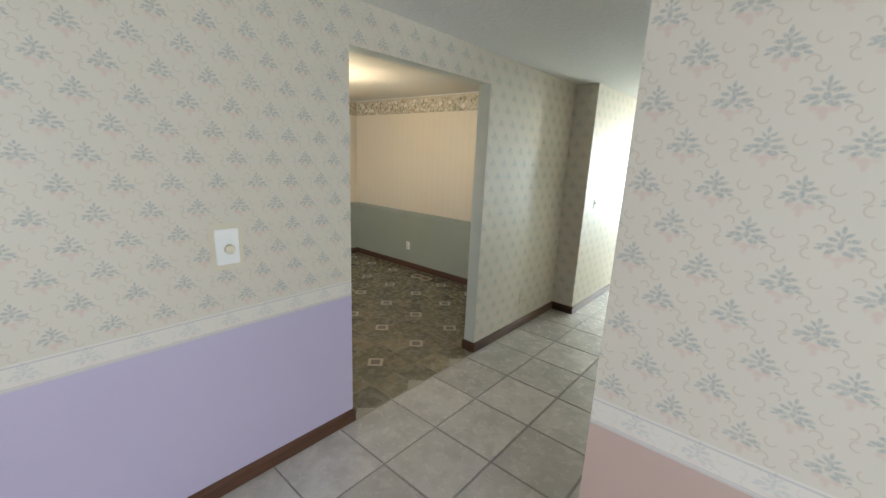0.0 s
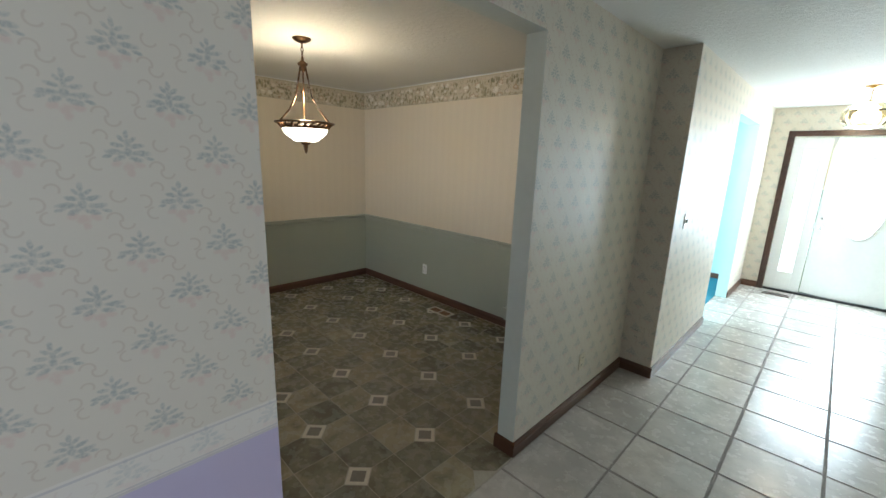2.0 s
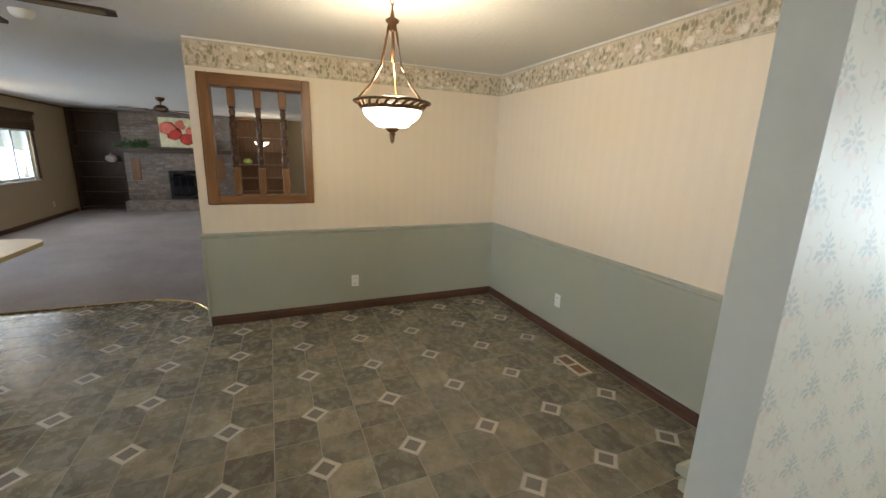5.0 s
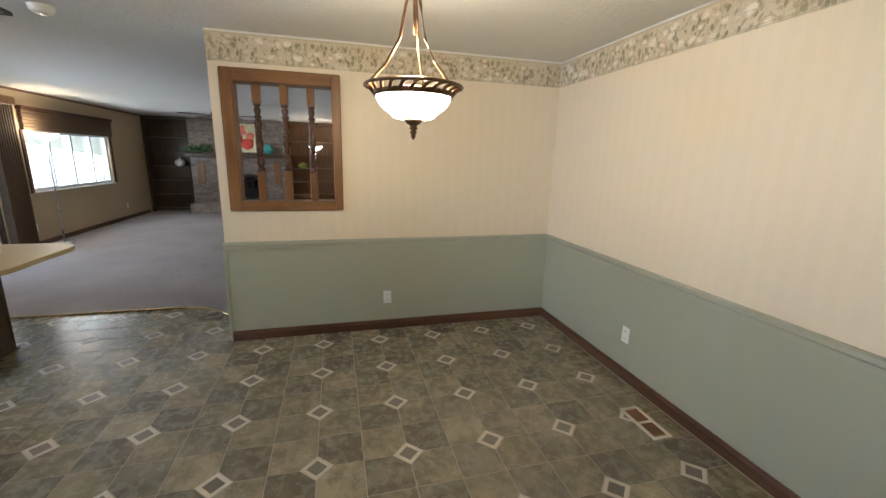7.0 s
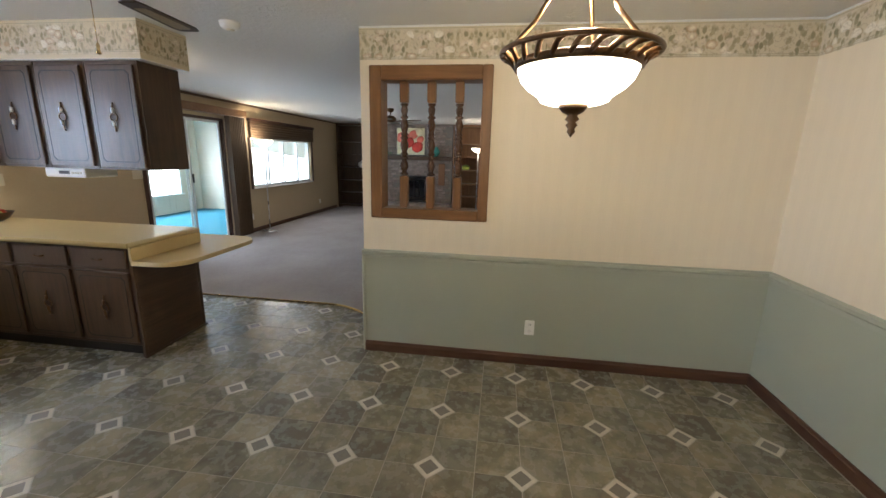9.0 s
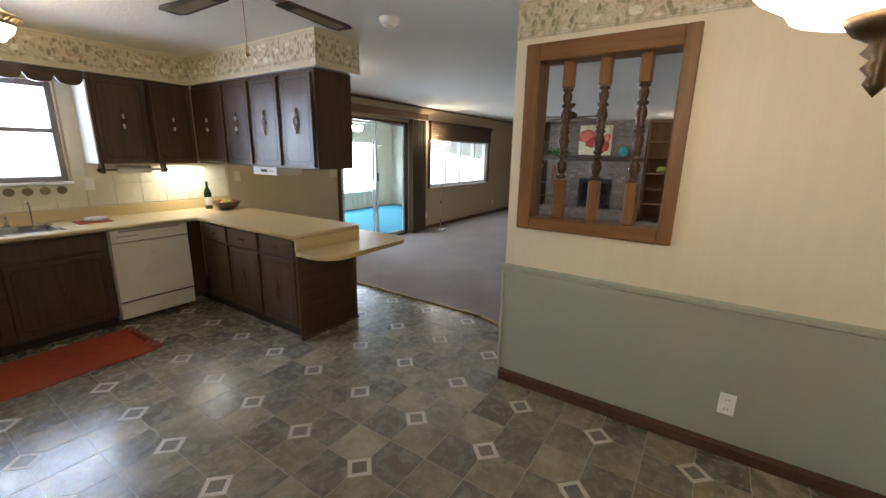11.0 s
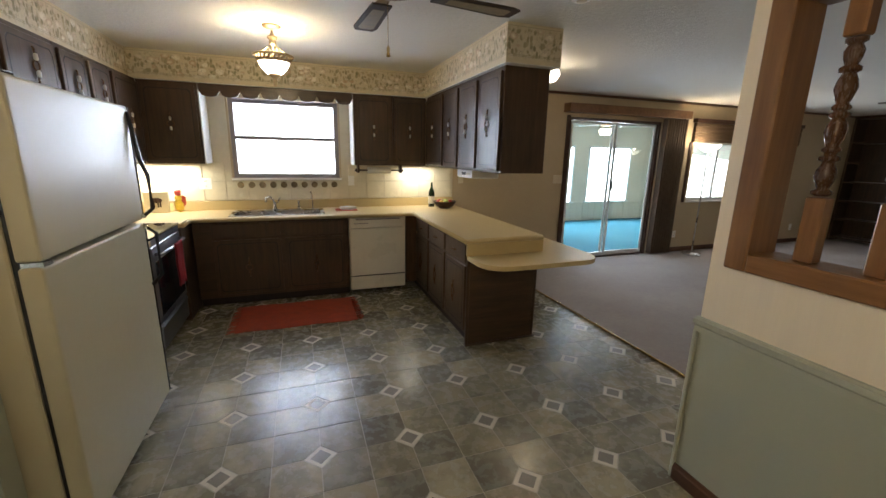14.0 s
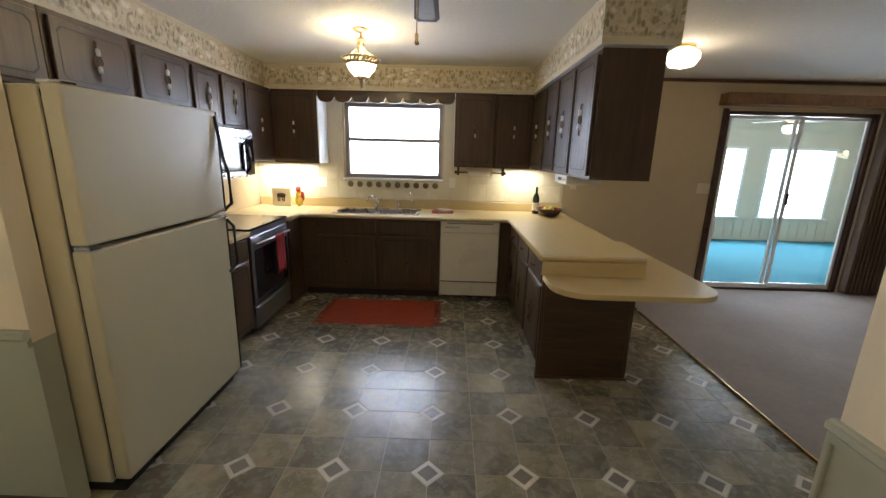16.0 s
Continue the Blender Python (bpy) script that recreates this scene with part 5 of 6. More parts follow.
for a, b in [(-1.93, -1.33), (-1.33, -0.905), (-0.905, -0.48), (-0.48, -0.05)]:
    cabinet("upper_cabinet", "dark stained upper cabinet hung over the peninsula", (-4.87, a, UZ0, XU, b - 0.004, UZ1), [(a + 0.02, b - 0.03, UZ0 + 0.02, UZ1 - 0.03)], (1, 0), XU, "upper cabinets")
# uppers on the east wall
XE = -1.71
for a, b, z0 in [(-1.94, -1.36, UZ0), (-1.36, -0.98, 1.72), (-0.98, -0.60, 1.72), (-0.60, -0.06, 1.80), (-0.06, 0.47, 1.80), (0.47, 1.0, 1.80)]:
    cabinet("upper_cabinet", "dark stained upper cabinet over the stove and refrigerator", (XE, a, z0, -1.375, b - 0.004, UZ1), [(a + 0.02, b - 0.03, z0 + 0.02, UZ1 - 0.03)], (-1, 0), XE, "upper cabinets")
# scalloped valance over the sink window
bm = bmesh.new()
top = [(x, UZ1) for x in (-3.66, -2.21)]
low = []
n = 8
for i in range(n):
    x0 = -3.66 + i * 1.45 / n
    for k in range(9):
        u = k / 8
        low.append((x0 + u * 1.45 / n, 2.105 - 0.058 * math.sin(math.pi * u) ** 0.3 if 0 < k < 8 else 2.105))
outl = [(-3.66, UZ1)] + low + [(-2.21, UZ1)]
f = bm.faces.new([bm.verts.new((x, YU - 0.02, z)) for x, z in outl])
r = bmesh.ops.extrude_face_region(bm, geom=[f])
bmesh.ops.translate(bm, verts=[v for v in r["geom"] if isinstance(v, bmesh.types.BMVert)], vec=(0, 0.02, 0))
bmesh.ops.recalc_face_normals(bm, faces=bm.faces)
single("window_valance", bm, M_DARKX, "dark scalloped wooden valance over the kitchen window", "valance")
# soffit with the floral border
single("soffit", boxes((-4.90, -2.28, UZ1, -4.462, 0.02, H), (-4.462, -2.28, UZ1, -1.67, -1.91, H), (-1.67, -2.28, UZ1, -1.37, 1.005, H)), M_WHITE, "white soffit above the kitchen cabinets", "soffit", kind="structure")
for b in [(-4.462, -1.91, UZ1 + 0.004, -4.459, 0.02, H), (-4.90, 0.02, UZ1 + 0.004, -4.459, 0.023, H), (-4.459, -1.91, UZ1 + 0.004, -1.673, -1.907, H), (-1.673, -1.907, UZ1 + 0.004, -1.67, 1.0, H), (-4.903, -2.28, UZ1 + 0.004, -4.90, 0.02, H)]:
    single("wall_border", boxes(b), M_BORDER, "magnolia blossom wallpaper border on the soffit", "border", kind="structure")


def fridge():
    x0, x1, y0, y1, h = -2.24, -1.42, 0.02, 0.99, 1.755
    t = thing("refrigerator", -1.85, 0.5, 0, "almond top-freezer refrigerator with textured doors", "refrigerator")
    part("body", boxes((x0 + 0.09, y0 + 0.01, 0.05, x1, y1 - 0.005, h - 0.005), bevel=0.006), M_ALMOND, t)
    part("gasket", boxes((x0 + 0.072, y0 + 0.02, 0.07, x0 + 0.09, y1 - 0.02, h - 0.02)), M_BLACK, t)
    for nm, z0, z1 in (("freezer_door", 1.155, h), ("fridge_door", 0.075, 1.135)):
        d = part(nm, boxes((x0, y0, z0, x0 + 0.072, y1, z1), bevel=0.014, seg=3), M_ALMOND, t)
        part("edge_trim", boxes((x0 - 0.003, y0 - 0.008, z0 + 0.005, x0 + 0.07, y0 - 0.001, z1 - 0.005), bevel=0.002), M_BLACK, d)
        if z0 > 1:
            pts = [(x0 - 0.002, y0 + 0.02, z1 - 0.03), (x0 - 0.03, y0 + 0.016, z1 - 0.28), (x0 - 0.055, y0 + 0.02, z0 + 0.24), (x0 - 0.055, y0 + 0.02, z0 + 0.06), (x0 - 0.004, y0 + 0.02, z0 + 0.015)]
        else:
            pts = [(x0 - 0.004, y0 + 0.02, z1 - 0.015), (x0 - 0.055, y0 + 0.02, z1 - 0.06), (x0 - 0.055, y0 + 0.02, z1 - 0.30), (x0 - 0.004, y0 + 0.02, z1 - 0.36)]
        hd = part("handle", tube(pts, 0.011, 10), M_BLACK, d, "black handle with chrome ends")
        part("handle_end", blob(x0 - 0.008, y0 + 0.02, z0 + 0.02 if z0 > 1 else z1 - 0.02, 0.016, 0.014, 0.014), M_CHROME, hd)
    part("hinge", boxes((x0 + 0.01, y1 - 0.09, h, x0 + 0.10, y1 - 0.02, h + 0.014), bevel=0.004), M_CHROME, t)
    part("mid_hinge", boxes((x0 - 0.002, y1 - 0.06, 1.137, x0 + 0.06, y1 - 0.004, 1.153)), M_STEEL, t)
    part("kick_grille", boxes((x0 + 0.05, y0 + 0.02, 0.0, x1, y1 - 0.02, 0.05)), M_BLACK, t)


fridge()


def stove():
    y0, y1, xf = -1.36, -0.62, -2.05
    t = thing("stove", -1.72, -1.0, 0, "stainless steel electric range with a black glass top", "stove")
    part("body", boxes((xf + 0.04, y0, 0.05, -1.40, y1, 0.90), bevel=0.003), M_BLACK, t)
    part("cooktop", boxes((xf, y0 - 0.003, 0.90, -1.46, y1 + 0.003, 0.918), bevel=0.004), M_BGLASS, t)
    part("back_panel", boxes((-1.46, y0, 0.90, -1.39, y1, 1.06), bevel=0.008), M_STOVE, t)
    d = part("oven_door", boxes((xf, y0 + 0.01, 0.27, xf + 0.04, y1 - 0.01, 0.85), bevel=0.006), M_STOVE, t)
    part("oven_glass", boxes((xf - 0.003, y0 + 0.05, 0.32, xf, y1 - 0.05, 0.735)), M_BGLASS, d)
    part("handle", tube([(xf, y0 + 0.06, 0.79), (xf - 0.045, y0 + 0.07, 0.79), (xf - 0.05, (y0 + y1) / 2, 0.79), (xf - 0.045, y1 - 0.07, 0.79), (xf, y1 - 0.06, 0.79)], 0.013, 10), M_STOVE, d)
    w = part("drawer", boxes((xf + 0.003, y0 + 0.01, 0.06, xf + 0.04, y1 - 0.01, 0.255), bevel=0.006), M_STOVE, t)
    part("lip", boxes((xf - 0.006, y0 + 0.02, 0.225, xf + 0.003, y1 - 0.02, 0.245), bevel=0.003), M_STOVE, w)
    part("trim", boxes((xf + 0.005, y0 + 0.005, 0.855, xf + 0.04, y1 - 0.005, 0.898)), M_STOVE, t)
    # towel over the handle
    bm = bmesh.new()
    cols, rows = 9, 12
    grid = []
    for i in range(cols):
        y = y0 + 0.24 + i * 0.022
        line = []
        for j in range(rows):
            z = 0.81 - j * 0.032
            line.append(bm.verts.new((xf - 0.068 - 0.008 * math.sin(i * 1.7) - 0.003 * math.sin(j * 0.8), y + 0.004 * math.sin(j * 0.7), z)))
        grid.append(line)
    for i in range(cols - 1):
        for j in range(rows - 1):
            bm.faces.new((grid[i][j], grid[i + 1][j], grid[i + 1][j + 1], grid[i][j + 1])).smooth = True
    r = bmesh.ops.extrude_face_region(bm, geom=list(bm.faces))
    bmesh.ops.translate(bm, verts=[v for v in r["geom"] if isinstance(v, bmesh.types.BMVert)], vec=(0.012, 0, 0))
    bmesh.ops.recalc_face_normals(bm, faces=bm.faces)
    single("towel", bm, M_TOWEL, "dark red dish towel hung on the oven handle", "towel")


stove()
cabinet("base_cabinet", "narrow dark base cabinet between stove and refrigerator", (-2.03, -0.61, 0.09, -1.39, -0.01, 0.865), [(-0.58, -0.04, 0.70, 0.85, "drawer"), (-0.58, -0.04, 0.12, 0.675)], (-1, 0), -2.03, "base cabinets")
single("countertop", boxes((-2.06, -0.612, CT, -1.38, 0.0, TOP), bevel=0.004), M_LAM, "short laminate countertop beside the stove", "countertop")
single("corner_cabinet", boxes((-2.06, -2.26, 0.0, -1.39, -1.37, 0.865)), M_DARK, "dark stained corner base cabinet", "cabinet")
t = thing("microwave", -1.6, -0.98, 1.30, "stainless over-the-range microwave with a black handle", "microwave")
part("case", boxes((-1.76, -1.36, 1.29, -1.38, -0.60, 1.715), bevel=0.006), M_STEEL, t)
dd = part("door", boxes((-1.785, -1.19, 1.31, -1.76, -0.61, 1.63), bevel=0.005), M_STEEL, t)
part("door_glass", boxes((-1.789, -1.16, 1.35, -1.785, -0.66, 1.60)), M_BGLASS, dd)
part("vent", boxes((-1.782, -1.35, 1.645, -1.76, -0.61, 1.705), bevel=0.004), M_STEEL, t)
part("keypad", boxes((-1.784, -1.35, 1.31, -1.76, -1.20, 1.63), bevel=0.004), M_BGLASS, t)
part("handle", tube([(-1.785, -1.175, 1.60), (-1.825, -1.175, 1.55), (-1.83, -1.175, 1.46), (-1.825, -1.175, 1.38), (-1.785, -1.175, 1.33)], 0.013, 10), M_BLACK, dd)

# small things on the counter
t = thing("wine_bottle", -4.62, -2.10, TOP, "green wine bottle with a white label on the counter", "bottle")
part("glass", lathe([(0, TOP), (0.037, TOP), (0.038, TOP + 0.17), (0.030, TOP + 0.205), (0.014, TOP + 0.235), (0.013, TOP + 0.295), (0.015, TOP + 0.30), (0, TOP + 0.302)], -4.62, -2.10, 24), M_BOTTLE, t)
part("label", lathe([(0.0386, TOP + 0.04), (0.0388, TOP + 0.13)], -4.62, -2.10, 24), M_PLASTIC, t)
t = thing("fruit_bowl", -4.74, -1.94, TOP, "dark wooden bowl on the counter holding fruit", "bowl")
part("bowl", lathe([(0, TOP), (0.06, TOP), (0.11, TOP + 0.03), (0.145, TOP + 0.085), (0.138, TOP + 0.085), (0.10, TOP + 0.035), (0, TOP + 0.02)], -4.74, -1.94, 32), M_DARK, t)
for n_, dx, dy, m_, lab in [("apple", -0.06, 0.02, M_APPLE, "red apple in the wooden bowl"), ("apple", 0.055, -0.04, M_APPLE, "red apple in the wooden bowl"), ("pear", 0.0, 0.06, M_PEAR, "green pear in the wooden bowl"), ("lemon", 0.06, 0.05, M_YELLOW, "yellow lemon in the wooden bowl"), ("pear", -0.03, -0.06, M_PEAR, "green pear in the wooden bowl")]:
    single(n_, blob(-4.74 + dx, -1.94 + dy, TOP + 0.068, 0.036, 0.036, 0.038, 2, 0.1), m_, lab, "fruit")
t = thing("dish_cloth", -3.58, -1.98, TOP, "folded white cloth on a red mat by the sink", "cloth")
part("mat", boxes((-3.68, -2.10, TOP + 0.001, -3.44, -1.88, TOP + 0.006), bevel=0.002), M_RED, t)
part("fold", blob(-3.58, -1.99, TOP + 0.024, 0.095, 0.055, 0.022, 3, 0.35), M_CLOTH, t)
t = thing("picture_tile", -1.68, -2.12, TOP, "cream ceramic trivet with a painted animal shape leaning on the wall", "plaque")
part("plate", boxes((-1.80, -2.14, TOP, -1.58, -2.115, TOP + 0.22), bevel=0.006), M_IVORY, t)
bm = blob(-1.69, -2.112, TOP + 0.13, 0.055, 0.003, 0.028, 2)
for q in (-0.035, -0.015, 0.02, 0.04):
    bm_box(bm, -1.69 + q - 0.006, -2.114, TOP + 0.06, -1.69 + q + 0.006, -2.110, TOP + 0.12)
part("motif", bm, M_CASING, t)
t = thing("rooster_figurine", -1.88, -2.15, TOP, "small yellow and red rooster figurine on the counter", "figurine")
t2 = part("body", blob(-1.88, -2.15, TOP + 0.07, 0.045, 0.04, 0.07, 2, 0.2), M_YELLOW, t)
part("comb", blob(-1.88, -2.14, TOP + 0.20, 0.03, 0.025, 0.04, 2, 0.5), M_APPLE, t)
part("neck", blob(-1.88, -2.14, TOP + 0.145, 0.032, 0.03, 0.04, 2, 0.2), M_YELLOW, t)
part("tail", blob(-1.915, -2.16, TOP + 0.12, 0.03, 0.02, 0.06, 2, 0.4), M_APPLE, t)
t = thing("kettle", -1.62, -0.5, TOP, "dark round pot on the counter beside the refrigerator", "pot")
part("body", lathe([(0, TOP), (0.08, TOP), (0.095, TOP + 0.05), (0.085, TOP + 0.11), (0.03, TOP + 0.14), (0, TOP + 0.145)], -1.70, -0.48, 24), M_BLACK, t)
part("lid_knob", blob(-1.70, -0.48, TOP + 0.155, 0.014, 0.014, 0.014), M_STEEL, t)
t = thing("paper_towel_holder", -3.95, -2.1, 1.35, "dark wooden paper towel holder with a white roll under the cabinet", "holder")
for x in (-4.22, -3.72):
    part("bracket", boxes((x - 0.012, -2.14, 1.32, x + 0.012, -2.05, UZ0), bevel=0.004), M_CASING, t)
    part("knob", blob(x + (0.022 if x > -4 else -0.022), -2.09, 1.35, 0.018, 0.018, 0.018), M_CASING, t)
part("rod", tube([(-4.22, -2.09, 1.35), (-3.72, -2.09, 1.35)], 0.008, 8), M_CASING, t)
bm = lathe([(0.012, 0), (0.035, 0), (0.035, 0.27), (0.012, 0.27)], 0, 0, 24)
bmesh.ops.transform(bm, matrix=Matrix.Translation((-4.10, -2.09, 1.35)) @ Matrix.Rotation(radians(90), 4, "Y"), verts=bm.verts)
part("roll", bm, M_PLASTIC, t)
t = thing("under_cabinet_radio", -4.62, -0.85, 1.33, "white under-cabinet radio with a small dark display", "radio")
part("case", boxes((-4.80, -1.02, 1.335, -4.53, -0.66, UZ0), bevel=0.012, seg=2), M_PLASTIC, t)
part("display", boxes((-4.53, -0.89, 1.362, -4.527, -0.80, 1.386)), M_BLACK, t)
for i in range(4):
    part("button", boxes((-4.53, -0.78 + i * 0.024, 1.365, -4.526, -0.764 + i * 0.024, 1.378)), M_IVORY, t)
outlet(-5.08, -2.28, 1.24, "+y", "cream switch plate on the tan wall", M_IVORY, "light_switch", toggle=True)
# rug before the sink
rx0, rx1, ry0, ry1 = -3.52, -2.47, -1.55, -0.92
t = thing("rug", -3.0, -1.23, 0, "rust red woven rug with fringed ends before the sink", "rug")
bm = bmesh.new()
nx, ny = 26, 16
vs = [[bm.verts.new((rx0 + (rx1 - rx0) * i / nx, ry0 + (ry1 - ry0) * j / ny + 0.008 * math.sin(i * 0.5), 0.008 + 0.002 * noise.noise((i * 0.6, j * 0.6, 0)))) for j in range(ny + 1)] for i in range(nx + 1)]
for i in range(nx):
    for j in range(ny):
        bm.faces.new((vs[i][j], vs[i + 1][j], vs[i + 1][j + 1], vs[i][j + 1]))
r = bmesh.ops.extrude_face_region(bm, geom=list(bm.faces))
bmesh.ops.translate(bm, verts=[v for v in r["geom"] if isinstance(v, bmesh.types.BMVert)], vec=(0, 0, -0.006))
bmesh.ops.recalc_face_normals(bm, faces=bm.faces)
part("weave", bm, M_RED, t)
rnd = random.Random(4)
for x, s in ((rx0, -1), (rx1, 1)):
    bm = bmesh.new()
    for i in range(32):
        y = ry0 + (i + 0.5) * (ry1 - ry0) / 32
        tube([(x, y, 0.006), (x + s * 0.03, y + rnd.uniform(-0.012, 0.012), 0.005), (x + s * rnd.uniform(0.045, 0.07), y + rnd.uniform(-0.02, 0.02), 0.004)], 0.0035, 5, bm)
    part("fringe", bm, M_RED, t)

# ---- living room ----
def shelf_unit(label, y0, y1, mat, group="bookcases"):
    t = thing("bookcase", -13.3, (y0 + y1) / 2, 0, label, "bookcase", group)
    x0, x1 = -13.59, -13.2
    part("side", boxes((x0, y0, 0.012, x1, y0 + 0.04, 2.36), bevel=0.003), mat, t)
    part("side", boxes((x0, y1 - 0.04, 0.012, x1, y1, 2.36), bevel=0.003), mat, t)
    part("back", boxes((x0 - 0.008, y0, 0.012, x0 + 0.012, y1, 2.38)), mat, t)
    part("top", boxes((x0, y0, 2.36, x1 + 0.01, y1, 2.41), bevel=0.004), mat, t)
    for z in (0.06, 0.42, 0.78, 1.15, 1.52, 1.90):
        part("shelf", boxes((x0 + 0.012, y0 + 0.04, z, x1 - 0.005, y1 - 0.04, z + 0.03), bevel=0.002), mat, t)
    return t


shelf_unit("dark stained built-in bookcase, nearly empty", -2.26, -1.24, M_DARK)
shelf_unit("warm brown built-in bookcase lit by a lamp", 1.14, 2.5, M_PINE)
fp = single("fireplace", boxes((-13.59, -1.23, 0.012, -13.12, -0.30, 2.40), (-13.59, 0.42, 0.012, -13.12, 1.13, 2.40), (-13.59, -0.30, 0.98, -13.12, 0.42, 2.40), (-13.59, -0.30, 0.012, -13.5, 0.42, 0.98)), M_MORTAR, "stacked stone fireplace with a raised hearth", "fireplace", kind="structure")
stones = []
for k in range(3):
    bm = boxes((0, 0, 0, 0.024, (0.20, 0.29, 0.15)[k], 0.062), bevel=0.006)
    me = bpy.data.meshes.new("stone")
    bm.to_mesh(me)
    bm.free()
    me.materials.append(M_STONE)
    stones.append((me, (0.20, 0.29, 0.15)[k]))
rnd = random.Random(8)
for j in range(34):
    z = 0.03 + j * 0.070
    y = -1.225
    while True:
        me, w = stones[rnd.randrange(3)]
        if y + w > 1.13:
            break
        if not (z < 0.98 and y + w > -0.30 and y < 0.42) and not (1.40 < z + 0.03 < 1.56):
            o = new("stone", me)
            o.location = (-13.124 + rnd.uniform(-0.004, 0.008), y, z)
            o.parent = fp
        y += w + 0.010
single("mantel", boxes((-13.12, -1.25, 1.44, -12.88, 1.15, 1.54), bevel=0.008), M_DARK, "thick dark wooden mantel shelf", "mantel")
single("hearth", boxes((-13.11, -1.23, 0.012, -12.72, 1.15, 0.26), bevel=0.01), M_STONE, "raised stone hearth slab", "hearth", kind="structure")
t = thing("fire_screen", -13.1, 0.06, 0.26, "black metal fireplace doors with pale glass panes", "fire screen")
part("frame", boxes((-13.12, -0.34, 0.26, -13.09, 0.46, 0.34), (-13.12, -0.34, 0.92, -13.09, 0.46, 1.0), (-13.12, -0.34, 0.34, -13.09, -0.26, 0.92), (-13.12, 0.38, 0.34, -13.09, 0.46, 0.92), bevel=0.004), M_BLACK, t)
for i in range(4):
    part("pane", boxes((-13.112, -0.245 + i * 0.158, 0.40, -13.10, -0.11 + i * 0.158, 0.86), bevel=0.004), M_BGLASS, t)
t = thing("painting", -13.09, 0.0, 1.60, "large canvas of red and cream flower shapes over the mantel", "painting")
part("canvas", boxes((-13.09, -0.42, 1.58, -13.055, 0.36, 2.30), bevel=0.004), M_PAINTCREAM, t)
for y, z, r_, m_ in [(-0.24, 2.04, 0.17, M_PAINTPINK), (-0.10, 1.90, 0.16, M_PAINTRED), (0.16, 1.78, 0.16, M_PAINTRED), (0.05, 2.12, 0.12, M_PAINTPINK), (0.24, 1.98, 0.10, M_PAINTPINK), (0.20, 2.18, 0.12, M_PAINTCREAM)]:
    part("petal", blob(-13.053, y, z, 0.004, r_, r_ * 0.9, 2, 0.4), m_, t)
t = thing("vase", -12.98, 0.68, 1.54, "round teal glazed vase on the mantel", "vase")
part("body", lathe([(0, 1.54), (0.05, 1.54), (0.12, 1.63), (0.12, 1.70), (0.06, 1.78), (0.075, 1.80)], -12.98, 0.68, 24), M_TEALGLASS, t)
t = thing("ivy_plant", -12.98, -0.95, 1.54, "trailing green ivy plant on the mantel", "plant")
bm = bmesh.new()
for i in range(90):
    c = Vector((-12.98 + rnd.uniform(-0.08, 0.10), -0.95 + rnd.gauss(0, 0.16), 1.60 + abs(rnd.gauss(0, 0.07)) - 0.02))
    q = Euler((rnd.uniform(0, 6), rnd.uniform(0, 6), rnd.uniform(0, 6))).to_matrix()
    s = rnd.uniform(0.025, 0.045)
    bm.faces.new([bm.verts.new(c + q @ Vector(p)) for p in ((0, -s, 0), (s * 0.8, 0, 0.004), (0, s * 1.3, 0), (-s * 0.8, 0, 0.004))])
part("leaves", bm, M_GREEN, t)
part("pot", lathe([(0, 1.54), (0.06, 1.54), (0.075, 1.62), (0, 1.62)], -12.98, -0.95, 16), M_CASING, t)
for y, h_, m_ in [(-1.0, 0.55, M_PINE), (0.85, 0.6, M_PINE)]:
    single("wall_plaque", boxes((-13.118, y - 0.09, 0.75, -13.08, y + 0.09, 0.75 + h_), bevel=0.008), m_, "long pale wooden plaque hung on the stone", "plaque")
t = thing("teapot", -13.35, -1.55, 1.18, "white round lidded pot on the dark bookcase", "pot")
part("body", lathe([(0, 1.18), (0.06, 1.18), (0.12, 1.24), (0.11, 1.31), (0.05, 1.35), (0.015, 1.36), (0.02, 1.39), (0, 1.40)], -13.35, -1.55, 24), M_PLASTIC, t)
t = thing("gourd", -13.35, 1.5, 1.18, "yellow green ceramic gourd on the bookcase", "ornament")
part("body", blob(-13.35, 1.5, 1.26, 0.10, 0.12, 0.08, 2, 0.1), M_PEAR, t)


def torchiere(x, y):
    t = thing("floor_lamp", x, y, 0.012, "slim torchiere floor lamp with a glowing white bowl", "floor lamp", "torchiere lamps")
    part("base", lathe([(0, 0.012), (0.14, 0.012), (0.13, 0.03), (0.03, 0.045), (0, 0.05)], x, y, 28), M_STEEL, t)
    part("pole", tube([(x, y, 0.04), (x, y, 1.68)], 0.011, 10), M_STEEL, t)
    part("shade", lathe([(0.0, 1.66), (0.06, 1.675), (0.13, 1.72), (0.17, 1.77), (0.166, 1.772), (0.12, 1.725), (0.0, 1.68)], x, y, 32), M_BOWL, t)


torchiere(-9.15, -2.02)
torchiere(-12.2, 1.9)

# ---- floor pieces ----
L, HALF = 0.4715, 0.4715 / 2
OX, OY = -3.57, 0.80
GAP, CUT = 0.0042, 0.080


def tile_mesh():
    h = HALF - GAP
    c = CUT + 0.004
    return slab([(c, 0), (h, 0), (h, h), (0, h), (0, c)], -0.004, 0.0), c


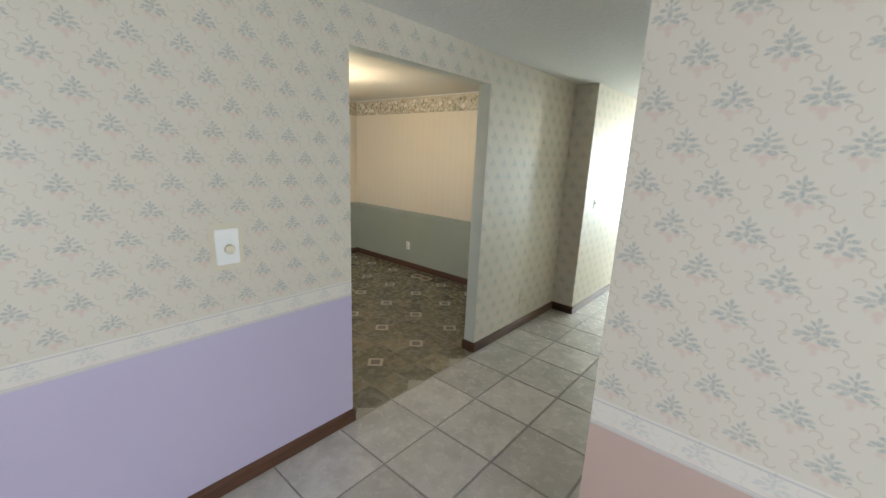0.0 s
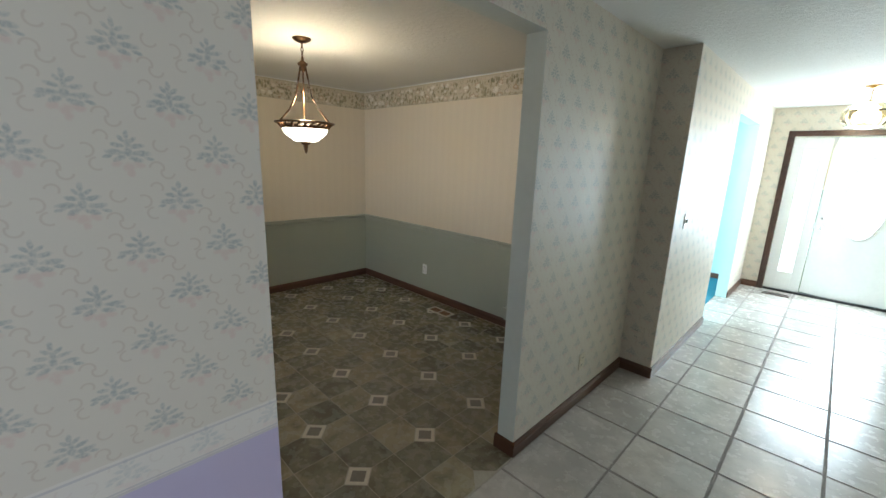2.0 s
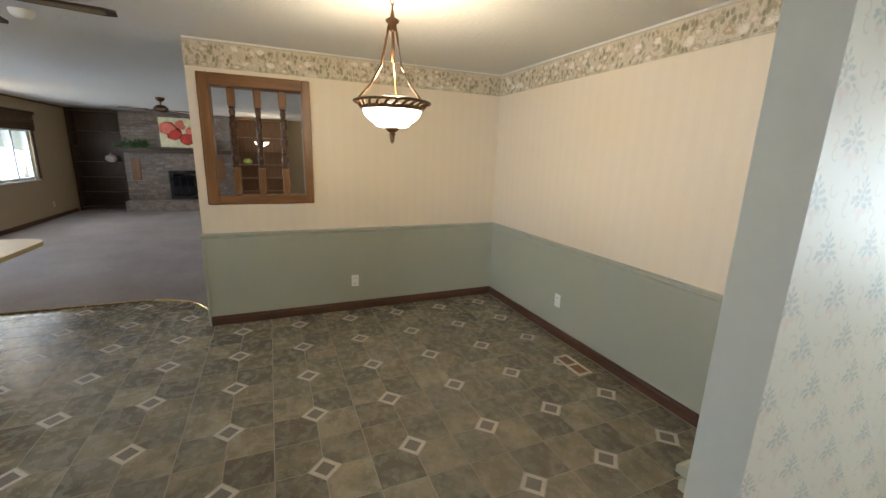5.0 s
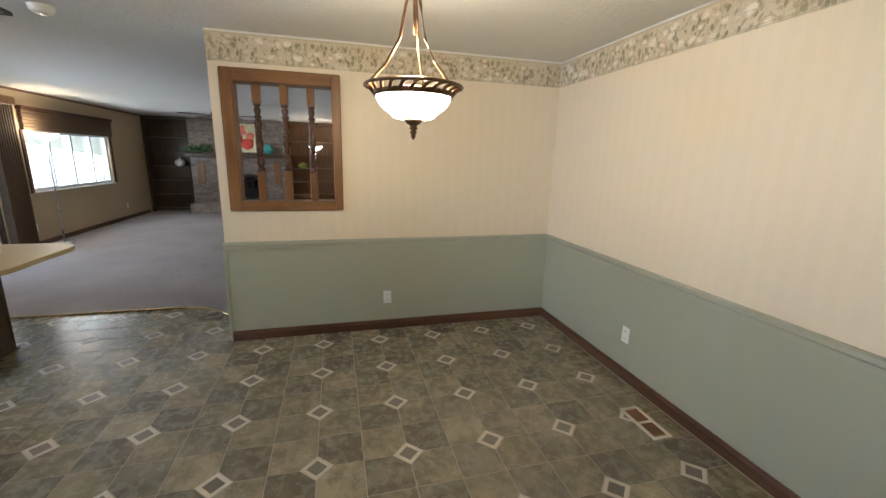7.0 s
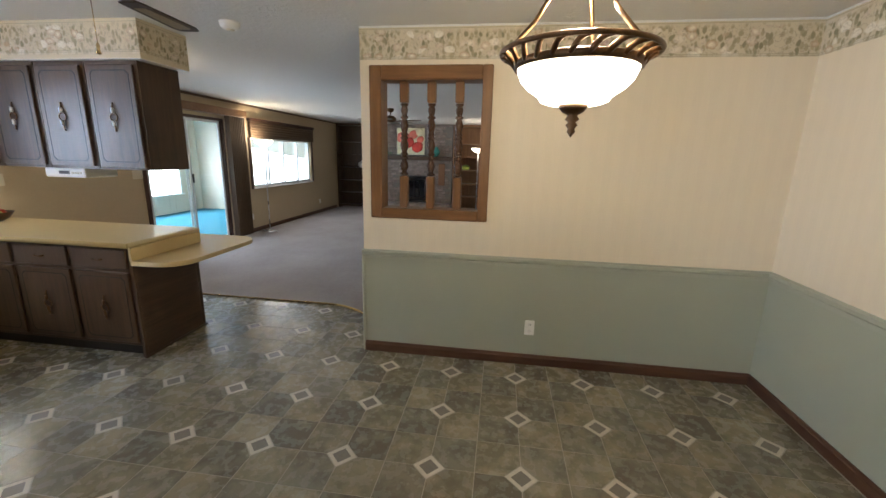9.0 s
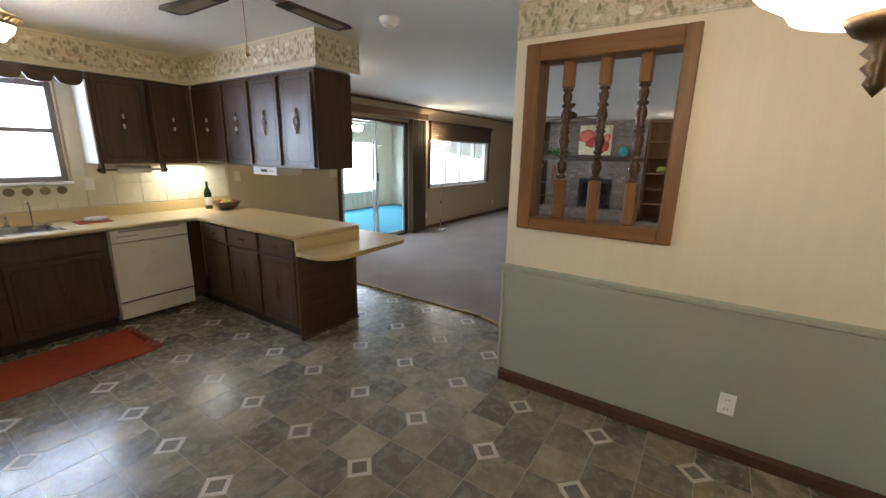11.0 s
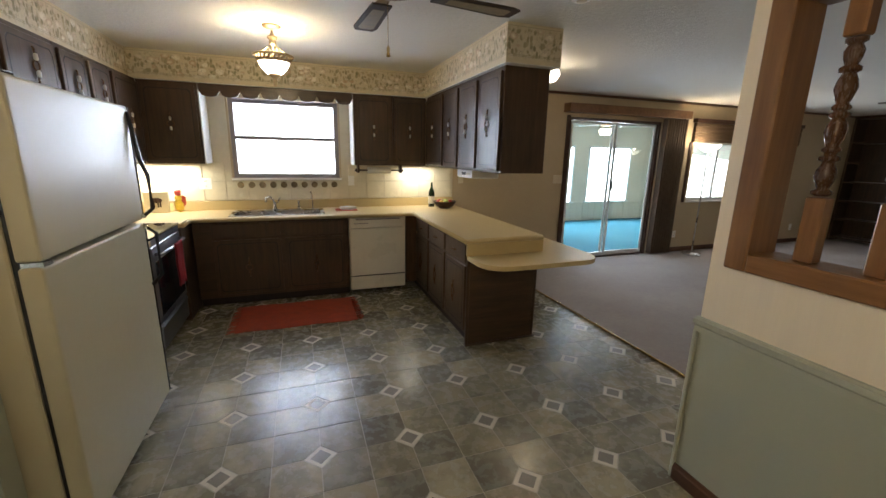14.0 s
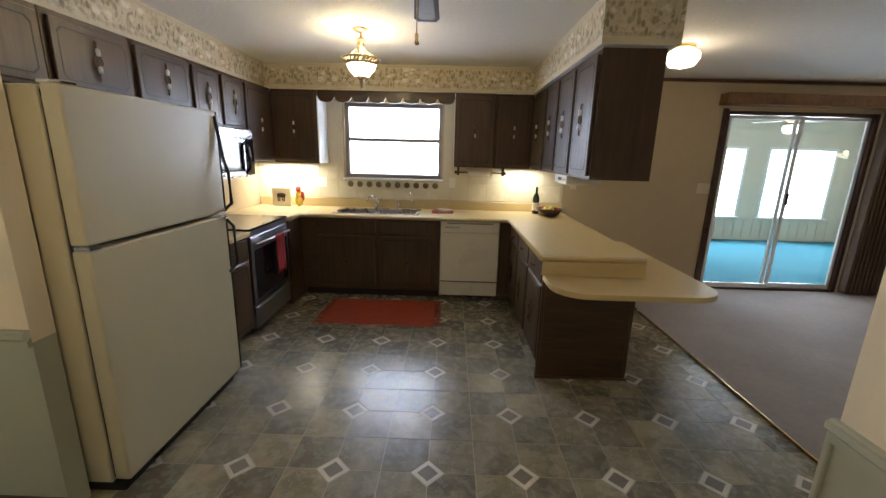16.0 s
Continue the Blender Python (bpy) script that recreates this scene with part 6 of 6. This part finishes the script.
def inset_meshes():
    c = CUT
    i = c - 0.027
    rim = bmesh.new()
    ring = [[rim.verts.new((r * a, r * b, z)) for a, b in ((1, 0), (0, 1), (-1, 0), (0, -1))] for r, z in ((c, -0.004), (c, 0.0), (i, 0.0), (i, -0.001))]
    for p, q in zip(ring, ring[1:]):
        for k in range(4):
            rim.faces.new((p[k], p[(k + 1) % 4], q[(k + 1) % 4], q[k]))
    bmesh.ops.recalc_face_normals(rim, faces=rim.faces)
    mid = slab([(i - 0.001, 0), (0, i - 0.001), (1 - i - 1 + 0.001, 0), (0, -i + 0.001)], -0.004, -0.0005)
    return rim, mid


def to_mesh(name, bm, mat):
    me = bpy.data.meshes.new(name)
    bm.to_mesh(me)
    bm.free()
    me.materials.append(mat)
    return me


tile_me = to_mesh("vinyl_tile", tile_mesh()[0], M_TILE)
dark_me = to_mesh("vinyl_tile", tile_mesh()[0], M_TILEDARK)
rb, mb = inset_meshes()
rim_me, mid_me = to_mesh("inset_rim", rb, M_INSETRIM), to_mesh("inset_centre", mb, M_INSET)
ring_v, ring_f = [], []
count = 0
for k in range(-5, 6):
    for j in range(-8, 9):
        nx_, ny_ = OX + k * L, OY + j * L
        if not (-5.6 < nx_ < -1.15 and -2.2 < ny_ < 4.44):
            continue
        for me, nm in ((rim_me, "inset_rim"), (mid_me, "inset_centre")) if nx_ < -1.32 else ():
            o = new(nm, me)
            o.location = (nx_, ny_, 0)
            o.parent = floor_vinyl
        for q in range(4):
            a = q * math.pi / 2
            m = Matrix.Translation((nx_, ny_, 0)) @ Matrix.Rotation(a, 4, "Z") @ Matrix.Translation((GAP / 2, GAP / 2, 0))
            cx, cy = (m @ Vector((HALF / 2, HALF / 2, 0))).xy
            if cx > -1.11 or cy > 4.34 or cy < -1.75:
                continue
            if cx > -1.36:
                # cut along the edge of the hallway tiles
                cut = tile_mesh()[0]
                bmesh.ops.transform(cut, matrix=m, verts=cut.verts)
                bmesh.ops.bisect_plane(cut, geom=cut.verts[:] + cut.edges[:] + cut.faces[:], plane_co=(-1.209, 0, 0), plane_no=(1, 0, 0), clear_outer=True)
                o = new("vinyl_tile", to_mesh("vinyl_tile", cut, M_TILEDARK if q % 2 else M_TILE))
            else:
                o = new("vinyl_tile", dark_me if q % 2 else tile_me)
                o.matrix_basis = m
            o.parent = floor_vinyl
            count += 1
HS = 0.4225
bm = boxes((0.004, 0.004, -0.01, HS - 0.010, HS - 0.010, 0.0), bevel=0.002)
ht_me = to_mesh("ceramic_tile", bm, M_HTILE)
for i in range(-2, 7):
    for j in range(-6, 16):
        x, y = -0.795 + i * HS, 1.965 + j * HS
        if x < -1.7 or x > 2.4 or y > 8.2 or (x > 0.9 and y > 1.5):
            continue
        if y + HS < -1.2:
            continue
        x0, x1 = x + 0.004, x + HS - 0.006
        if x1 < -1.19:
            continue
        if x0 < -1.205:
            o = new("ceramic_tile", to_mesh("ceramic_tile", boxes((-1.203, y + 0.004, -0.01, x1, y + HS - 0.006, 0.0), bevel=0.002), M_HTILE))
        else:
            o = new("ceramic_tile", ht_me)
            o.location = (x, y, 0)
        o.parent = floor_hall
